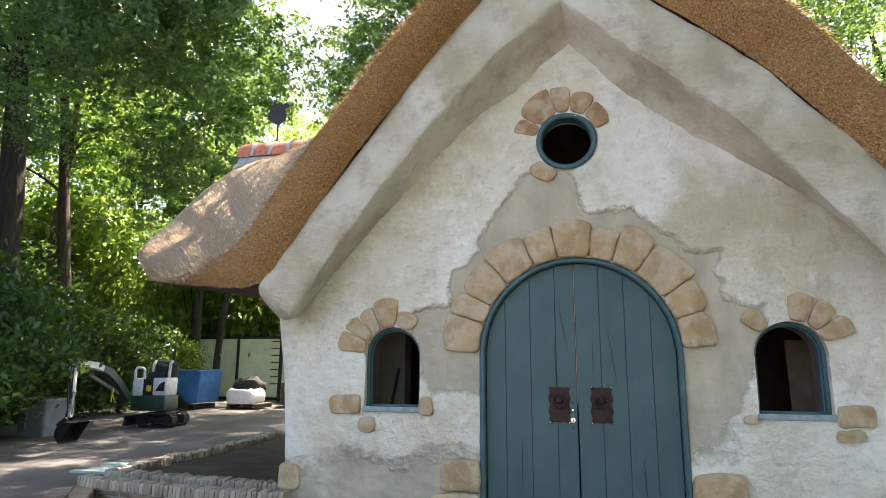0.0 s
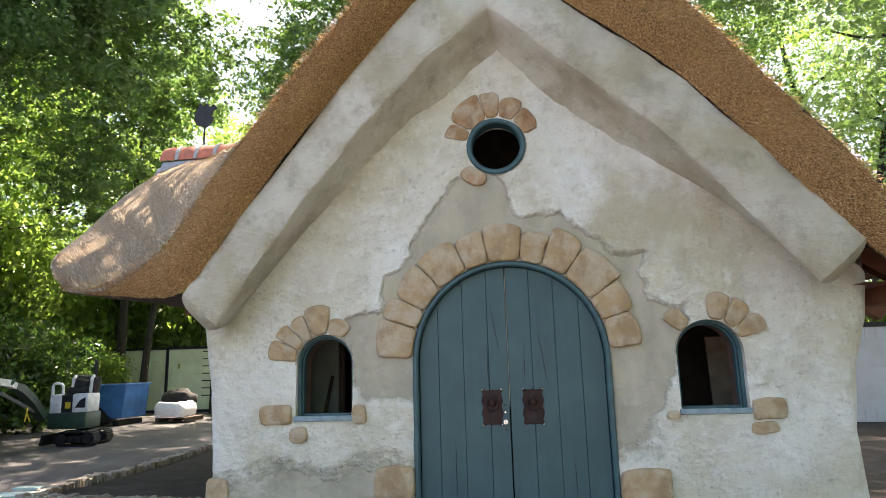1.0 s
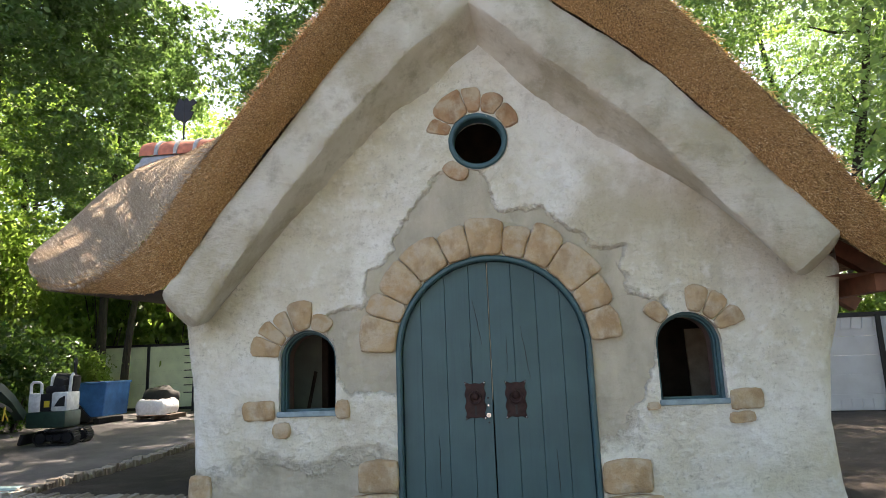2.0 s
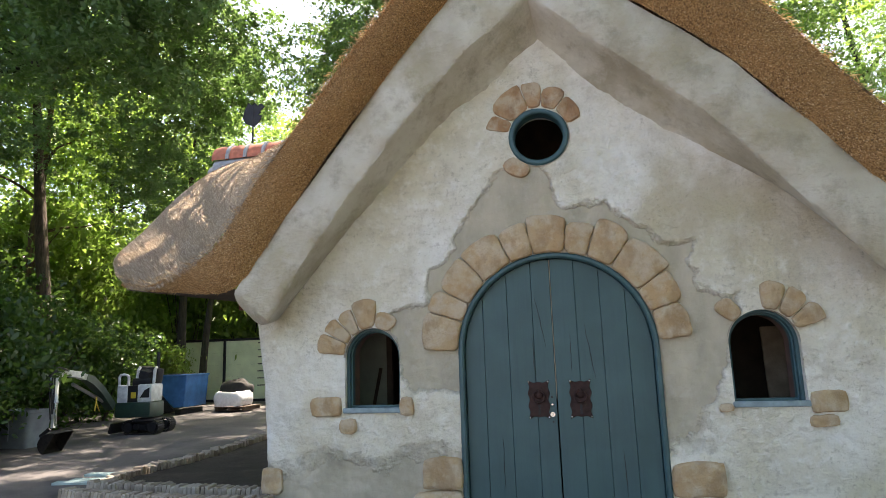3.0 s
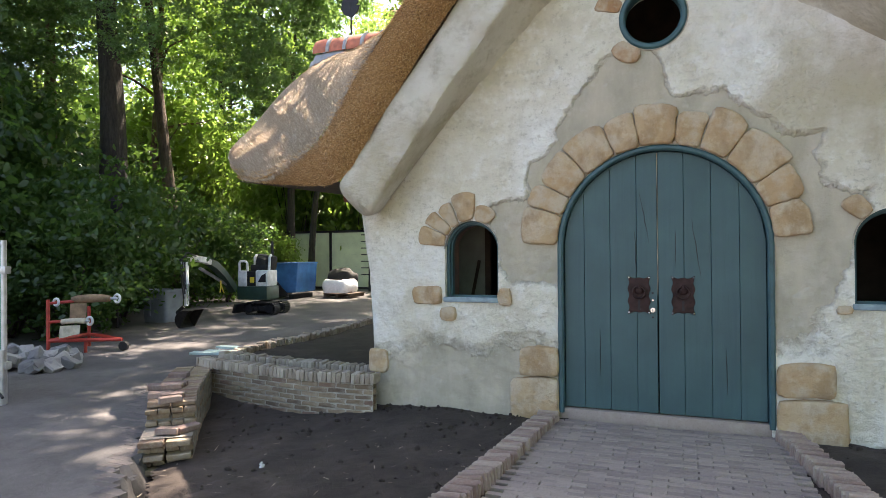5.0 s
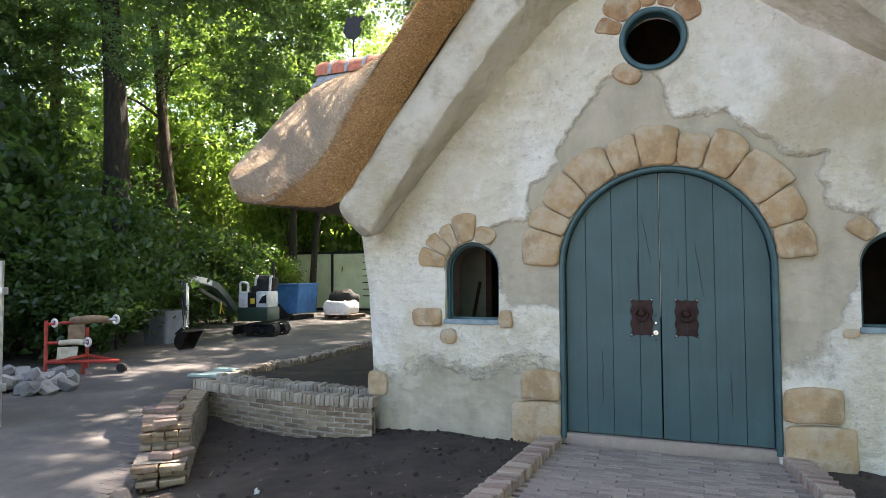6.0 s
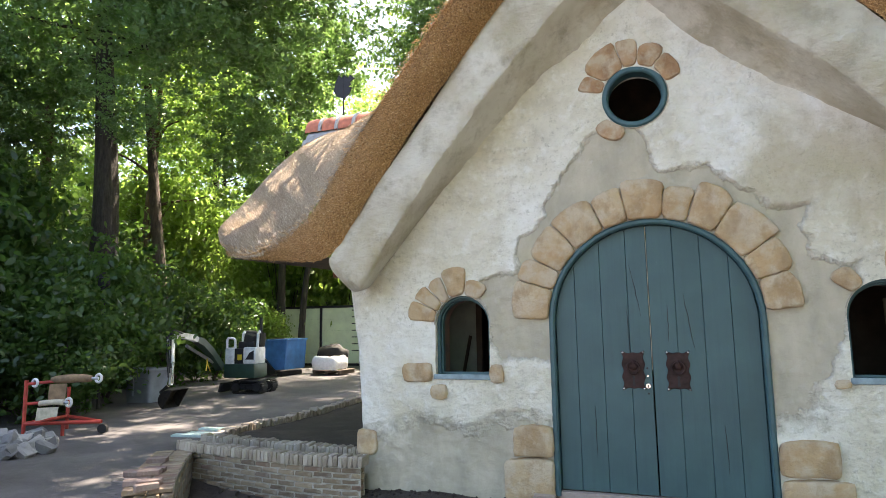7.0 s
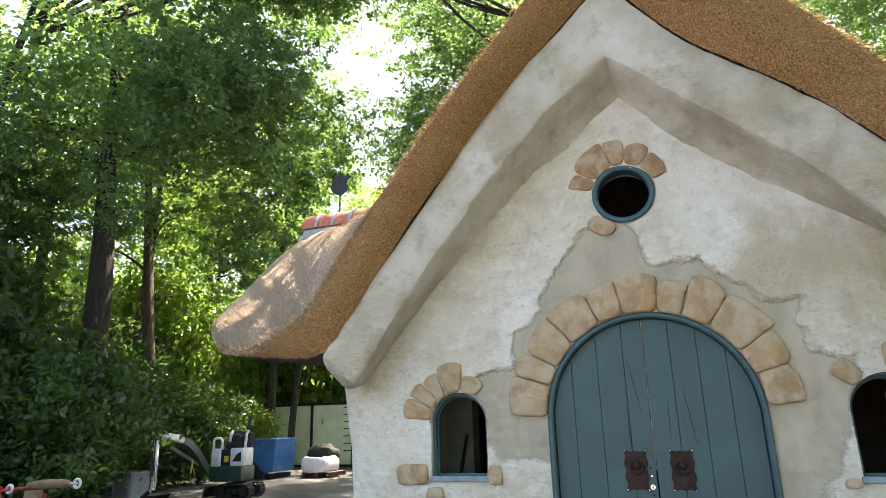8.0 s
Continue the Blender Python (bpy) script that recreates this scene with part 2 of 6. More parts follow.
STRAW_ROOF = straw_material("weathered_reed_stalk", ((0.16, 0.11, 0.07), (0.42, 0.315, 0.21), (0.60, 0.48, 0.345), (0.80, 0.69, 0.53)))
STRAW_PALE = straw_material("pale_reed_stalk", ((0.28, 0.2, 0.14), (0.46, 0.36, 0.26), (0.6, 0.49, 0.37), (0.72, 0.62, 0.48)))
LEAF = leaf_material("maple_leaf", (0.042, 0.085, 0.04), (0.066, 0.13, 0.058), (0.105, 0.18, 0.095), (0.25, 0.42, 0.11), 0.28)
LEAF_LIGHT = leaf_material("beech_leaf", (0.05, 0.10, 0.026), (0.078, 0.15, 0.038), (0.12, 0.19, 0.05), (0.35, 0.53, 0.10), 0.32)
LEAF_DARK = leaf_material("laurel_leaf", (0.013, 0.034, 0.016), (0.026, 0.063, 0.027), (0.046, 0.10, 0.041), (0.13, 0.24, 0.045), 0.25)
BARK_MID = bark_material("brown_bark", (0.022, 0.016, 0.012), (0.13, 0.092, 0.068))
BARK, BARK_RED = bark_material("oak_bark", (0.014, 0.011, 0.009), (0.06, 0.05, 0.04)), bark_material("pine_bark", (0.05, 0.032, 0.024), (0.19, 0.125, 0.09))
BRICK = brick_material("old_yellow_brick", ((0.0, (0.13, 0.09, 0.062)), (0.3, (0.21, 0.15, 0.095)), (0.7, (0.29, 0.22, 0.145)), (1.0, (0.17, 0.10, 0.07))))
BRICK_RED = brick_material("purple_red_brick", ((0.0, (0.23, 0.15, 0.125)), (0.5, (0.30, 0.22, 0.185)), (1.0, (0.38, 0.30, 0.245))), 0.5)
BRICK_DULL = brick_material("dull_red_brick", ((0.0, (0.15, 0.095, 0.085)), (0.5, (0.21, 0.145, 0.125)), (1.0, (0.26, 0.19, 0.16))), 0.3)
BRICK_LIME = brick_material("limed_brick", ((0.0, (0.22, 0.175, 0.135)), (0.5, (0.32, 0.27, 0.215)), (1.0, (0.42, 0.37, 0.31))), 0.55)
ROAD_PAVER = brick_material("sanded_paver", ((0.0, (0.085, 0.075, 0.076)), (0.5, (0.115, 0.10, 0.098)), (1.0, (0.15, 0.13, 0.122))), 0.15)
PAVER = brick_material("worn_clay_paver", ((0.0, (0.22, 0.175, 0.165)), (0.5, (0.28, 0.225, 0.205)), (1.0, (0.34, 0.275, 0.24))), 0.35)
COBBLE = brick_material("grey_block", ((0.0, (0.16, 0.16, 0.165)), (0.5, (0.26, 0.255, 0.25)), (1.0, (0.36, 0.35, 0.34))), 0.2)
STONE_RED = stone_material("orange_sandstone", (0.33, 0.18, 0.095), (0.43, 0.265, 0.15), (0.49, 0.35, 0.22))
OLD_MORTAR = plain("old_mortar", (0.21, 0.185, 0.155), 0.95, 0, 0.35, 12, 0.6)
MORTAR = plain("lime_mortar", (0.36, 0.325, 0.27), 0.95, 0, 0.3, 14, 0.5)
SOIL = ground_material("dark_soil", (0.022, 0.016, 0.013), (0.04, 0.03, 0.025), (0.075, 0.057, 0.047), 2.2, 1.0, 55)
ROAD = ground_material("sandy_road", (0.058, 0.054, 0.054), (0.093, 0.087, 0.087), (0.15, 0.139, 0.134), 0.9, 0.6, 45)
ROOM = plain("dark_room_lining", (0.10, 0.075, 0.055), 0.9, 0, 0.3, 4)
WOOD_PALE = plain("raw_board", (0.36, 0.30, 0.22), 0.8, 0, 0.3, 6)
WOOD_RED = plain("red_stained_timber", (0.17, 0.065, 0.035), 0.7, 0, 0.35, 6)
WOOD_BROWN = plain("brown_lining_timber", (0.16, 0.095, 0.075), 0.75, 0, 0.3, 6)
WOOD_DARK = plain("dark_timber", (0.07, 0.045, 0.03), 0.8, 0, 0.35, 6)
RUST = plain("rusted_iron", (0.042, 0.021, 0.019), 0.62, 0.55, 0.5, 16, 0.6)
MUD = plain("muddy_iron", (0.022, 0.018, 0.015), 0.8, 0.2, 0.5, 14, 0.6)
STEEL = plain("galvanised_steel", (0.50, 0.51, 0.52), 0.42, 0.85, 0.2, 12)
CHROME = plain("bright_bolt", (0.75, 0.74, 0.72), 0.25, 1.0, 0.1, 12, 0.0)
BLACK = plain("black_metal", (0.014, 0.014, 0.016), 0.55, 0.2, 0.3, 12)
RUBBER = plain("black_rubber", (0.022, 0.021, 0.02), 0.85, 0, 0.3, 12, 0.4)
WHITE = plain("white_enamel", (0.66, 0.67, 0.66), 0.45, 0, 0.22, 8)
GREEN = plain("dark_green_enamel", (0.02, 0.05, 0.035), 0.45, 0, 0.3, 6)
YELLOW = plain("yellow_sticker", (0.6, 0.45, 0.04), 0.5, 0, 0.1, 6)
BLUE = plain("blue_enamel", (0.035, 0.15, 0.38), 0.5, 0, 0.3, 3, 0.3)
RED = plain("red_enamel", (0.42, 0.045, 0.03), 0.5, 0, 0.3, 9)
GREY_PLASTIC = plain("grey_plastic", (0.27, 0.30, 0.34), 0.6, 0, 0.15, 5)
BAG = plain("white_woven_bag", (0.74, 0.75, 0.78), 0.75, 0, 0.12, 12, 0.6)
CANVAS = plain("tan_canvas", (0.24, 0.155, 0.09), 0.9, 0, 0.35, 9, 0.5)
CANVAS_PALE = plain("cream_canvas", (0.52, 0.46, 0.34), 0.9, 0, 0.3, 9, 0.5)
FENCE_GREEN = plain("pale_green_panel", (0.66, 0.73, 0.50), 0.7, 0, 0.12, 2)
FENCE_WHITE = plain("white_panel", (0.50, 0.53, 0.58), 0.7, 0, 0.1, 2)
TILE = plain("red_ridge_tile", (0.42, 0.14, 0.085), 0.75, 0, 0.35, 9, 0.4)
CEMENT = plain("grey_cement", (0.30, 0.315, 0.33), 0.9, 0, 0.2, 12, 0.5)
INNER_DOOR = plain("grey_green_door", (0.30, 0.33, 0.27), 0.7, 0, 0.2, 4)
BOARD_BLUE = plain("pale_turquoise_board", (0.36, 0.48, 0.47), 0.75, 0, 0.2, 7)
MESH_GREEN = plain("green_netting", (0.10, 0.26, 0.20), 0.8, 0, 0.3, 9, 0.4)


# ---------------------------------------------------------------- building tools
def thing(name, at, label, category, group="", kind=""):
    e = new(name)
    e.empty_display_size = 0.2
    e.matrix_basis = pose(*at)
    return tagged(e, label, category, group, kind)


def where(ob):
    m = ob.matrix_basis.copy()
    if ob.parent:
        m = where(ob.parent) @ ob.matrix_parent_inverse @ m
    return m


def finish(name, bm, material, smooth=True):
    me = bpy.data.meshes.new(name)
    bm.to_mesh(me)
    bm.free()
    me.materials.append(material)
    if smooth:
        me.shade_smooth()
        me.set_sharp_from_angle(angle=radians(38))
    return me


def part(name, bm, material, parent, label="", smooth=True):
    """One mesh, in the world's coordinates, under a thing or under a part."""
    ob = new(name, finish(name, bm, material, smooth))
    ob.parent = parent
    ob.matrix_parent_inverse = where(parent).inverted()
    return tagged(ob, label) if label else ob


def setting(name, bm, material, label, category, smooth=True):
    return tagged(new(name, finish(name, bm, material, smooth)), label, category, "", "structure")


def add_box(bm, size, m, bevel=0.0):
    n = bmesh.ops.create_cube(bm, size=1, matrix=m @ Matrix.Diagonal((*size, 1)))["verts"]
    if bevel:
        edges = list({e for v in n for e in v.link_edges})
        bmesh.ops.bevel(bm, geom=edges, offset=bevel, segments=2, affect="EDGES", profile=0.6)
    return bm


def box(size, m, bevel=0.0):
    return add_box(bmesh.new(), size, m, bevel)


def tube(points, radii, seg=8, closed_ends=True, bm=None):
    """A round bar through points."""
    bm = bm or bmesh.new()
    pts = [Vector(p) for p in points]
    radii = [float(r) for r in (radii if isinstance(radii, (list, tuple)) else [radii] * len(pts))]
    rings, side = [], None
    for i, p in enumerate(pts):
        d = (pts[min(i + 1, len(pts) - 1)] - pts[max(i - 1, 0)]).normalized()
        if side is None:
            side = d.orthogonal().normalized()
        side = (side - d * side.dot(d)).normalized()
        up = d.cross(side)
        rings.append([bm.verts.new(p + radii[i] * (math.cos(a) * side + math.sin(a) * up)) for a in (k * 2 * math.pi / seg for k in range(seg))])
    for a, b in zip(rings, rings[1:]):
        for k in range(seg):
            bm.faces.new((a[k], a[(k + 1) % seg], b[(k + 1) % seg], b[k]))
    if closed_ends:
        bm.faces.new(rings[0][::-1])
        bm.faces.new(rings[-1])
    return bm


def ring(centre, r, thick, axis="y", seg=24):
    c = Vector(centre)
    turn = {"y": Matrix.Rotation(radians(90), 3, "X"), "z": Matrix.Identity(3), "x": Matrix.Rotation(radians(90), 3, "Y")}[axis]
    bm = bmesh.new()
    rows = []
    for k in range(seg):
        a = k * 2 * math.pi / seg
        out = turn @ Vector((math.cos(a), math.sin(a), 0))
        ax = turn @ Vector((0, 0, 1))
        rows.append([bm.verts.new(c + out * (r + thick * math.cos(b)) + ax * thick * math.sin(b)) for b in (j * math.pi / 4 for j in range(8))])
    for a, b in zip(rows, rows[1:] + rows[:1]):
        for j in range(8):
            bm.faces.new((a[j], b[j], b[(j + 1) % 8], a[(j + 1) % 8]))
    return bm


def prism(outline, y0, y1, bevel=0.0):
    """A slab with an outline in x, z, from y0 (front) to y1."""
    bm = bmesh.new()
    a = [bm.verts.new((x, y0, z)) for x, z in outline]
    b = [bm.verts.new((x, y1, z)) for x, z in outline]
    n = len(a)
    front = bm.faces.new(a)
    bm.faces.new(b[::-1])
    for k in range(n):
        bm.faces.new((a[k], b[k], b[(k + 1) % n], a[(k + 1) % n]))
    bmesh.ops.recalc_face_normals(bm, faces=bm.faces)
    if bevel:
        bmesh.ops.bevel(bm, geom=list(front.edges), offset=bevel, segments=1, affect="EDGES")
    return bm


def sheet(rows, bm=None, close=False):
    """A surface through rows of points."""
    bm = bm or bmesh.new()
    vs = [[bm.verts.new(p) for p in r] for r in rows]
    n = len(vs[0])
    for a, b in zip(vs, vs[1:]):
        for k in range(n if close else n - 1):
            bm.faces.new((a[k], a[(k + 1) % n], b[(k + 1) % n], b[k]))
    return bm


def along(points, n):
    """n points evenly spaced by length on a smooth curve through points."""
    p = np.array(points, float)
    q = np.vstack([2 * p[0] - p[1], p, 2 * p[-1] - p[-2]])
    out = []
    for i in range(1, len(q) - 2):
        for t in np.linspace(0, 1, 16, endpoint=False):
            a, b, c, d = q[i - 1], q[i], q[i + 1], q[i + 2]
            out.append(0.5 * (2 * b + (c - a) * t + (2 * a - 5 * b + 4 * c - d) * t * t + (3 * b - a - 3 * c + d) * t ** 3))
    out.append(p[-1])
    out = np.array(out)
    s = np.r_[0, np.cumsum(np.linalg.norm(np.diff(out, axis=0), axis=1))]
    w = np.linspace(0, s[-1], n)
    return np.stack([np.interp(w, s, out[:, k]) for k in range(out.shape[1])], -1)


def quads(name, verts, material, smooth=False):
    """A mesh of loose faces from an array of shape n, corners, 3."""
    n, c = verts.shape[:2]
    me = bpy.data.meshes.new(name)
    me.vertices.add(n * c)
    me.vertices.foreach_set("co", np.ascontiguousarray(verts, np.float32).ravel())
    me.loops.add(n * c)
    me.loops.foreach_set("vertex_index", np.arange(n * c, dtype=np.int32))
    me.polygons.add(n)
    me.polygons.foreach_set("loop_start", np.arange(0, n * c, c, dtype=np.int32))
    me.update(calc_edges=True)
    me.materials.append(material)
    return me


def stalks(name, roots, ways, length, width, material, parent, rng, label=""):
    """Loose reed stalks: thin slivers from roots along ways."""
    n = len(roots)
    side = np.cross(ways, rng.normal(size=(n, 3)))
    side /= np.linalg.norm(side, axis=1)[:, None]
    ln = (length * rng.uniform(0.5, 1.3, n))[:, None]
    wd = (width * rng.uniform(0.6, 1.4, n))[:, None]
    v = np.stack([roots - side * wd, roots + side * wd, roots + ways * ln + side * wd * 0.5, roots + ways * ln - side * wd * 0.5], 1)
    ob = new(name, quads(name, v, material))
    ob.parent = parent
    ob.matrix_parent_inverse = where(parent).inverted()
    return tagged(ob, label, kind="stuff")


# ---------------------------------------------------------------- the cottage
house = thing("cottage", (0, 0, 0), "fairy-tale cottage of lumpy lime plaster under a thick reed thatch", "cottage")
DOOR_C, DOOR_R = 1.485, 0.885
WINDOWS = ((-1.73, 1.48, 0.272, 0.985), (1.727, 1.49, 0.280, 0.99))
EYE_X, EYE_Z, EYE_R = -0.04, 3.50, 0.286

EDGE_L = np.array(((-0.4, -2.86), (0.3, -2.86), (0.7, -2.87), (1.26, -2.90), (1.6, -2.95), (1.9, -3.0), (2.4, -3.1)))
EDGE_R = np.array(((-0.4, 3.02), (0.0, 2.95), (0.3, 2.90), (0.8, 2.88), (1.37, 2.95), (1.75, 3.08), (2.05, 3.13), (2.4, 3.13)))
GABLE_L = along(((-3.0, 1.7), (-2.61, 2.0), (-1.9, 2.83), (-1.0, 3.76), (0.0, 4.55)), 40)
GABLE_R = along(((0.0, 4.55), (0.64, 3.90), (1.85, 2.94), (2.67, 2.2), (3.1, 1.85)), 40)


def inside_opening(x, z, grow=0.0):
    """Signed distance to the nearest opening: below nought inside it."""
    best = 9.0
    d = math.hypot(x, z - DOOR_C) if z > DOOR_C else abs(x)
    best = min(best, d - DOOR_R + 0.03)
    for cx, cz, r, sill in WINDOWS:
        d = (math.hypot(x - cx, z - cz) if z > cz else abs(x - cx)) - r
        best = min(best, max(d, sill - z))
    return min(best, math.hypot(x - EYE_X, z - EYE_Z) - EYE_R + 0.03) - grow


def wall_relief(x, z):
    p = Vector((x, 3.7, z))
    rough = 0.5 + 0.5 * noise.noise(p * 0.9 + Vector((7, 0, 0)))
    return 0.022 * noise.noise(p * 1.3) + 0.012 * noise.noise(p * 4.1) + rough * (0.016 * noise.noise(p * 10) + 0.006 * noise.noise(Vector((x * 15, 1, z * 24))) + 0.006 * noise.noise(p * 30))


# where the top coat has broken away: round the arch up to the round window, and along the foot
PATCHES = [np.array(p) for p in (
    ((-0.8, 0.6), (-0.9, 1.1), (-1.1, 1.14), (-1.32, 1.15), (-1.47, 1.3), (-1.5, 1.6), (-1.6, 1.86), (-1.42, 1.93), (-1.2, 1.96), (-1.18, 2.1), (-1.14, 2.29), (-0.92, 2.46), (-0.9, 2.6), (-0.66, 2.95), (-0.52, 3.05), (-0.43, 3.19), (-0.2, 3.3), (-0.02, 3.21), (0.06, 3.0), (0.15, 2.82), (0.54, 2.79), (0.69, 2.62), (0.98, 2.44), (1.26, 2.4), (1.19, 2.19), (1.27, 1.98), (1.44, 1.92), (1.6, 1.95), (1.5, 1.6), (1.45, 1.3), (1.33, 1.05), (1.2, 0.6)),
    ((-2.9, -0.5), (-2.9, 0.5), (-2.58, 0.53), (-2.3, 0.6), (-2.12, 0.66), (-1.64, 0.56), (-1.45, 0.64), (-1.22, 0.69), (-0.8, 0.62), (-0.8, -0.5)))]


def bare_depth(px, pz):
    """How far points lie inside the nearest patch of bare undercoat: below nought outside."""
    best = np.full(px.shape, -9.0)
    for poly in PATCHES:
        a, b = poly, np.roll(poly, -1, 0)
        dist, odd = np.full(px.shape, 9.0), np.zeros(px.shape, bool)
        for (ax, az), (bx, bz) in zip(a, b):
            f = np.clip(((px - ax) * (bx - ax) + (pz - az) * (bz - az)) / ((bx - ax) ** 2 + (bz - az) ** 2), 0, 1)
            dist = np.minimum(dist, np.hypot(px - ax - f * (bx - ax), pz - az - f * (bz - az)))
            if az != bz:
                odd ^= ((az > pz) != (bz > pz)) & (px < (bx - ax) * (pz - az) / (bz - az) + ax)
        best = np.maximum(best, np.where(odd, dist, -dist))
    return best


def facade():
    bm = bmesh.new()
    zs, n = np.arange(-0.4, 4.75, 0.016), 370
    grid = {}
    for j, z in enumerate(zs):
        xl, xr = np.interp(z, EDGE_L[:, 0], EDGE_L[:, 1]), np.interp(z, EDGE_R[:, 0], EDGE_R[:, 1])
        for i in range(n + 1):
            x = xl + (xr - xl) * i / n
            top = np.interp(x, GABLE_L[:, 0], GABLE_L[:, 1]) if x < 0 else np.interp(x, GABLE_R[:, 0], GABLE_R[:, 1])
            if z > top + 0.30:
                continue
            d = inside_opening(x, z)
            px, pz = x, z
            if abs(d) < 0.013:
                e = 0.002
                g = Vector((inside_opening(x + e, z) - d, inside_opening(x, z + e) - d))
                if g.length > 0:
                    g.normalize()
                    px, pz = x - g.x * d, z - g.y * d
            elif d < 0:
                continue
            corner = min(x - xl, xr - x)
            back = 0.0 if corner > 0.16 else 0.16 - math.sqrt(max(0.0, 0.16 ** 2 - (0.16 - corner) ** 2))
            grid[i, j] = bm.verts.new((px, wall_relief(px, pz) + back, pz))
    for (i, j) in list(grid):
        q = [grid.get(k) for k in ((i, j), (i + 1, j), (i + 1, j + 1), (i, j + 1))]
        if all(q):
            c = sum((v.co for v in q), Vector()) / 4
            if inside_opening(c.x, c.z) > 0:
                bm.faces.new(q)
    # the top coat stands a centimetre proud of the undercoat
    layer = bm.verts.layers.float.new("bare")
    bm.verts.index_update()
    vs = list(bm.verts)
    co = np.array([v.co for v in vs])
    d = bare_depth(co[:, 0], co[:, 2])
    for v, depth in zip(vs, d):
        depth += 0.05 * noise.noise(v.co * 4.0) + 0.03 * noise.noise(v.co * 11.0)
        v[layer] = min(1.0, max(0.0, 0.5 + 2.5 * depth)) if v.co.z > 1.0 else min(0.72, max(0.0, 0.46 + 0.8 * depth))
        v.co.y += 0.005 * min(1.0, max(-1.0, depth / 0.02))
    return bm


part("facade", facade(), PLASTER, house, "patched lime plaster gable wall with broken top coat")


def side_walls():
    for edges, s in ((EDGE_L, -1), (EDGE_R, 1)):
        zs = np.linspace(-0.4, 2.4, 20)
        rows = []
        for y in (0.14, 0.5, 1.5, 3.0, 5.6):
            rows.append([(np.interp(z, edges[:, 0], edges[:, 1]) - (s * 0.0), y, z) for z in zs])
        part("side_wall", sheet(rows), PLASTER, house)
    part("rear_wall", prism(((-2.9, -0.4), (3.0, -0.4), (3.0, 2.4), (0, 5.0), (-2.9, 2.4)), 5.5, 5.7), PLASTER, house)


side_walls()


def reveal(outline, y0, y1, name, material):
    rows = [[(x, y, z) for x, z in outline] for y in (y0, (y0 + y1) / 2, y1)]
    return part(name, sheet(rows), material, house)


def arch_line(cx, cz, r, foot, n=28):
    """The line of an arched opening from its left foot round to its right one."""
    pts = [(cx - r, foot + (cz - foot) * k / 6) for k in range(6)]
    pts += [(cx + r * math.cos(a), cz + r * math.sin(a)) for a in np.linspace(math.pi, 0, n)]
    return pts + [(cx + r, cz + (foot - cz) * (k + 1) / 6) for k in range(6)]


def band(inner, outer, y0, y1, bevel=0.012):
    """A frame between two lines of equal count, with a softened front."""
    rows = []
    for (xi, zi), (xo, zo) in zip(inner, outer):
        f = bevel / max(0.02, math.hypot(xo - xi, zo - zi))
        mx = lambda t: (xi + (xo - xi) * t, zi + (zo - zi) * t)
        a, b, c, d = mx(0), mx(f), mx(1 - f), mx(1)
        rows.append([(a[0], y1, a[1]), (a[0], y0 + bevel, a[1]), (b[0], y0, b[1]), (c[0], y0, c[1]), (d[0], y0 + bevel, d[1]), (d[0], y1, d[1])])
    return sheet(rows)


# the door: a frame and two leaves of four boards each
door = thing("double_door", (0, 0.05, 0), "arched blue-green plank double door, closed, with iron plates", "door")
part("door_frame", band(arch_line(0, DOOR_C, DOOR_R - 0.046, -0.03), arch_line(0, DOOR_C, DOOR_R + 0.004, -0.03), -0.026, 0.2, 0.014), TEAL_FRAME, door, "blue-green painted arched frame")
reveal(arch_line(0, DOOR_C, DOOR_R - 0.03, -0.1), 0.0, 0.3, "door_reveal", PLASTER)
LEAF_R = DOOR_R - 0.05
cuts = (-LEAF_R, -0.655, -0.425, -0.195, -0.023, -0.014, 0.197, 0.415, 0.635, LEAF_R)
rng = np.random.default_rng(5)
for side in (0, 1):
    leaf = thing("leaf", (0, 0, 0), "", "")
    for key in ("label", "category"):
        if key in leaf:
            del leaf[key]
    leaf.parent = door
    leaf.matrix_parent_inverse = where(door).inverted()
    for a, b in zip(cuts[side * 5:side * 5 + 5], cuts[side * 5 + 1:side * 5 + 5]):
        a, b = a + 0.0012, b - 0.0012
        top = [(x, DOOR_C + math.sqrt(max(0.0, LEAF_R ** 2 - x * x))) for x in np.linspace(b, a, 7)]
        part("board", prism([(a, 0.015), (b, 0.015)] + top, 0.05 + rng.uniform(-0.004, 0.004), 0.09, 0.003), TEAL, leaf, smooth=False)
    part("backing", prism([(cuts[side * 5] + 0.01, 0.02), (cuts[side * 5 + 4] - 0.01, 0.02)] + [(x, DOOR_C + math.sqrt(max(0, (LEAF_R - .01) ** 2 - x * x))) for x in np.linspace(cuts[side * 5 + 4] - .01, cuts[side * 5] + 0.01, 12)], 0.086, 0.12), TEAL_FRAME, leaf, smooth=False)
part("sealant_line", tube([(-0.0185 + 0.004 * noise.noise(Vector((0, 3, z * 5))), 0.054, z) for z in np.linspace(1.06, 2.31, 40)], [0.0035 + 0.0022 * noise.noise(Vector((5, 0, z * 7))) for z in np.linspace(1.06, 2.31, 40)], 6), WOOD_PALE, door, "pale bare line between the leaves")
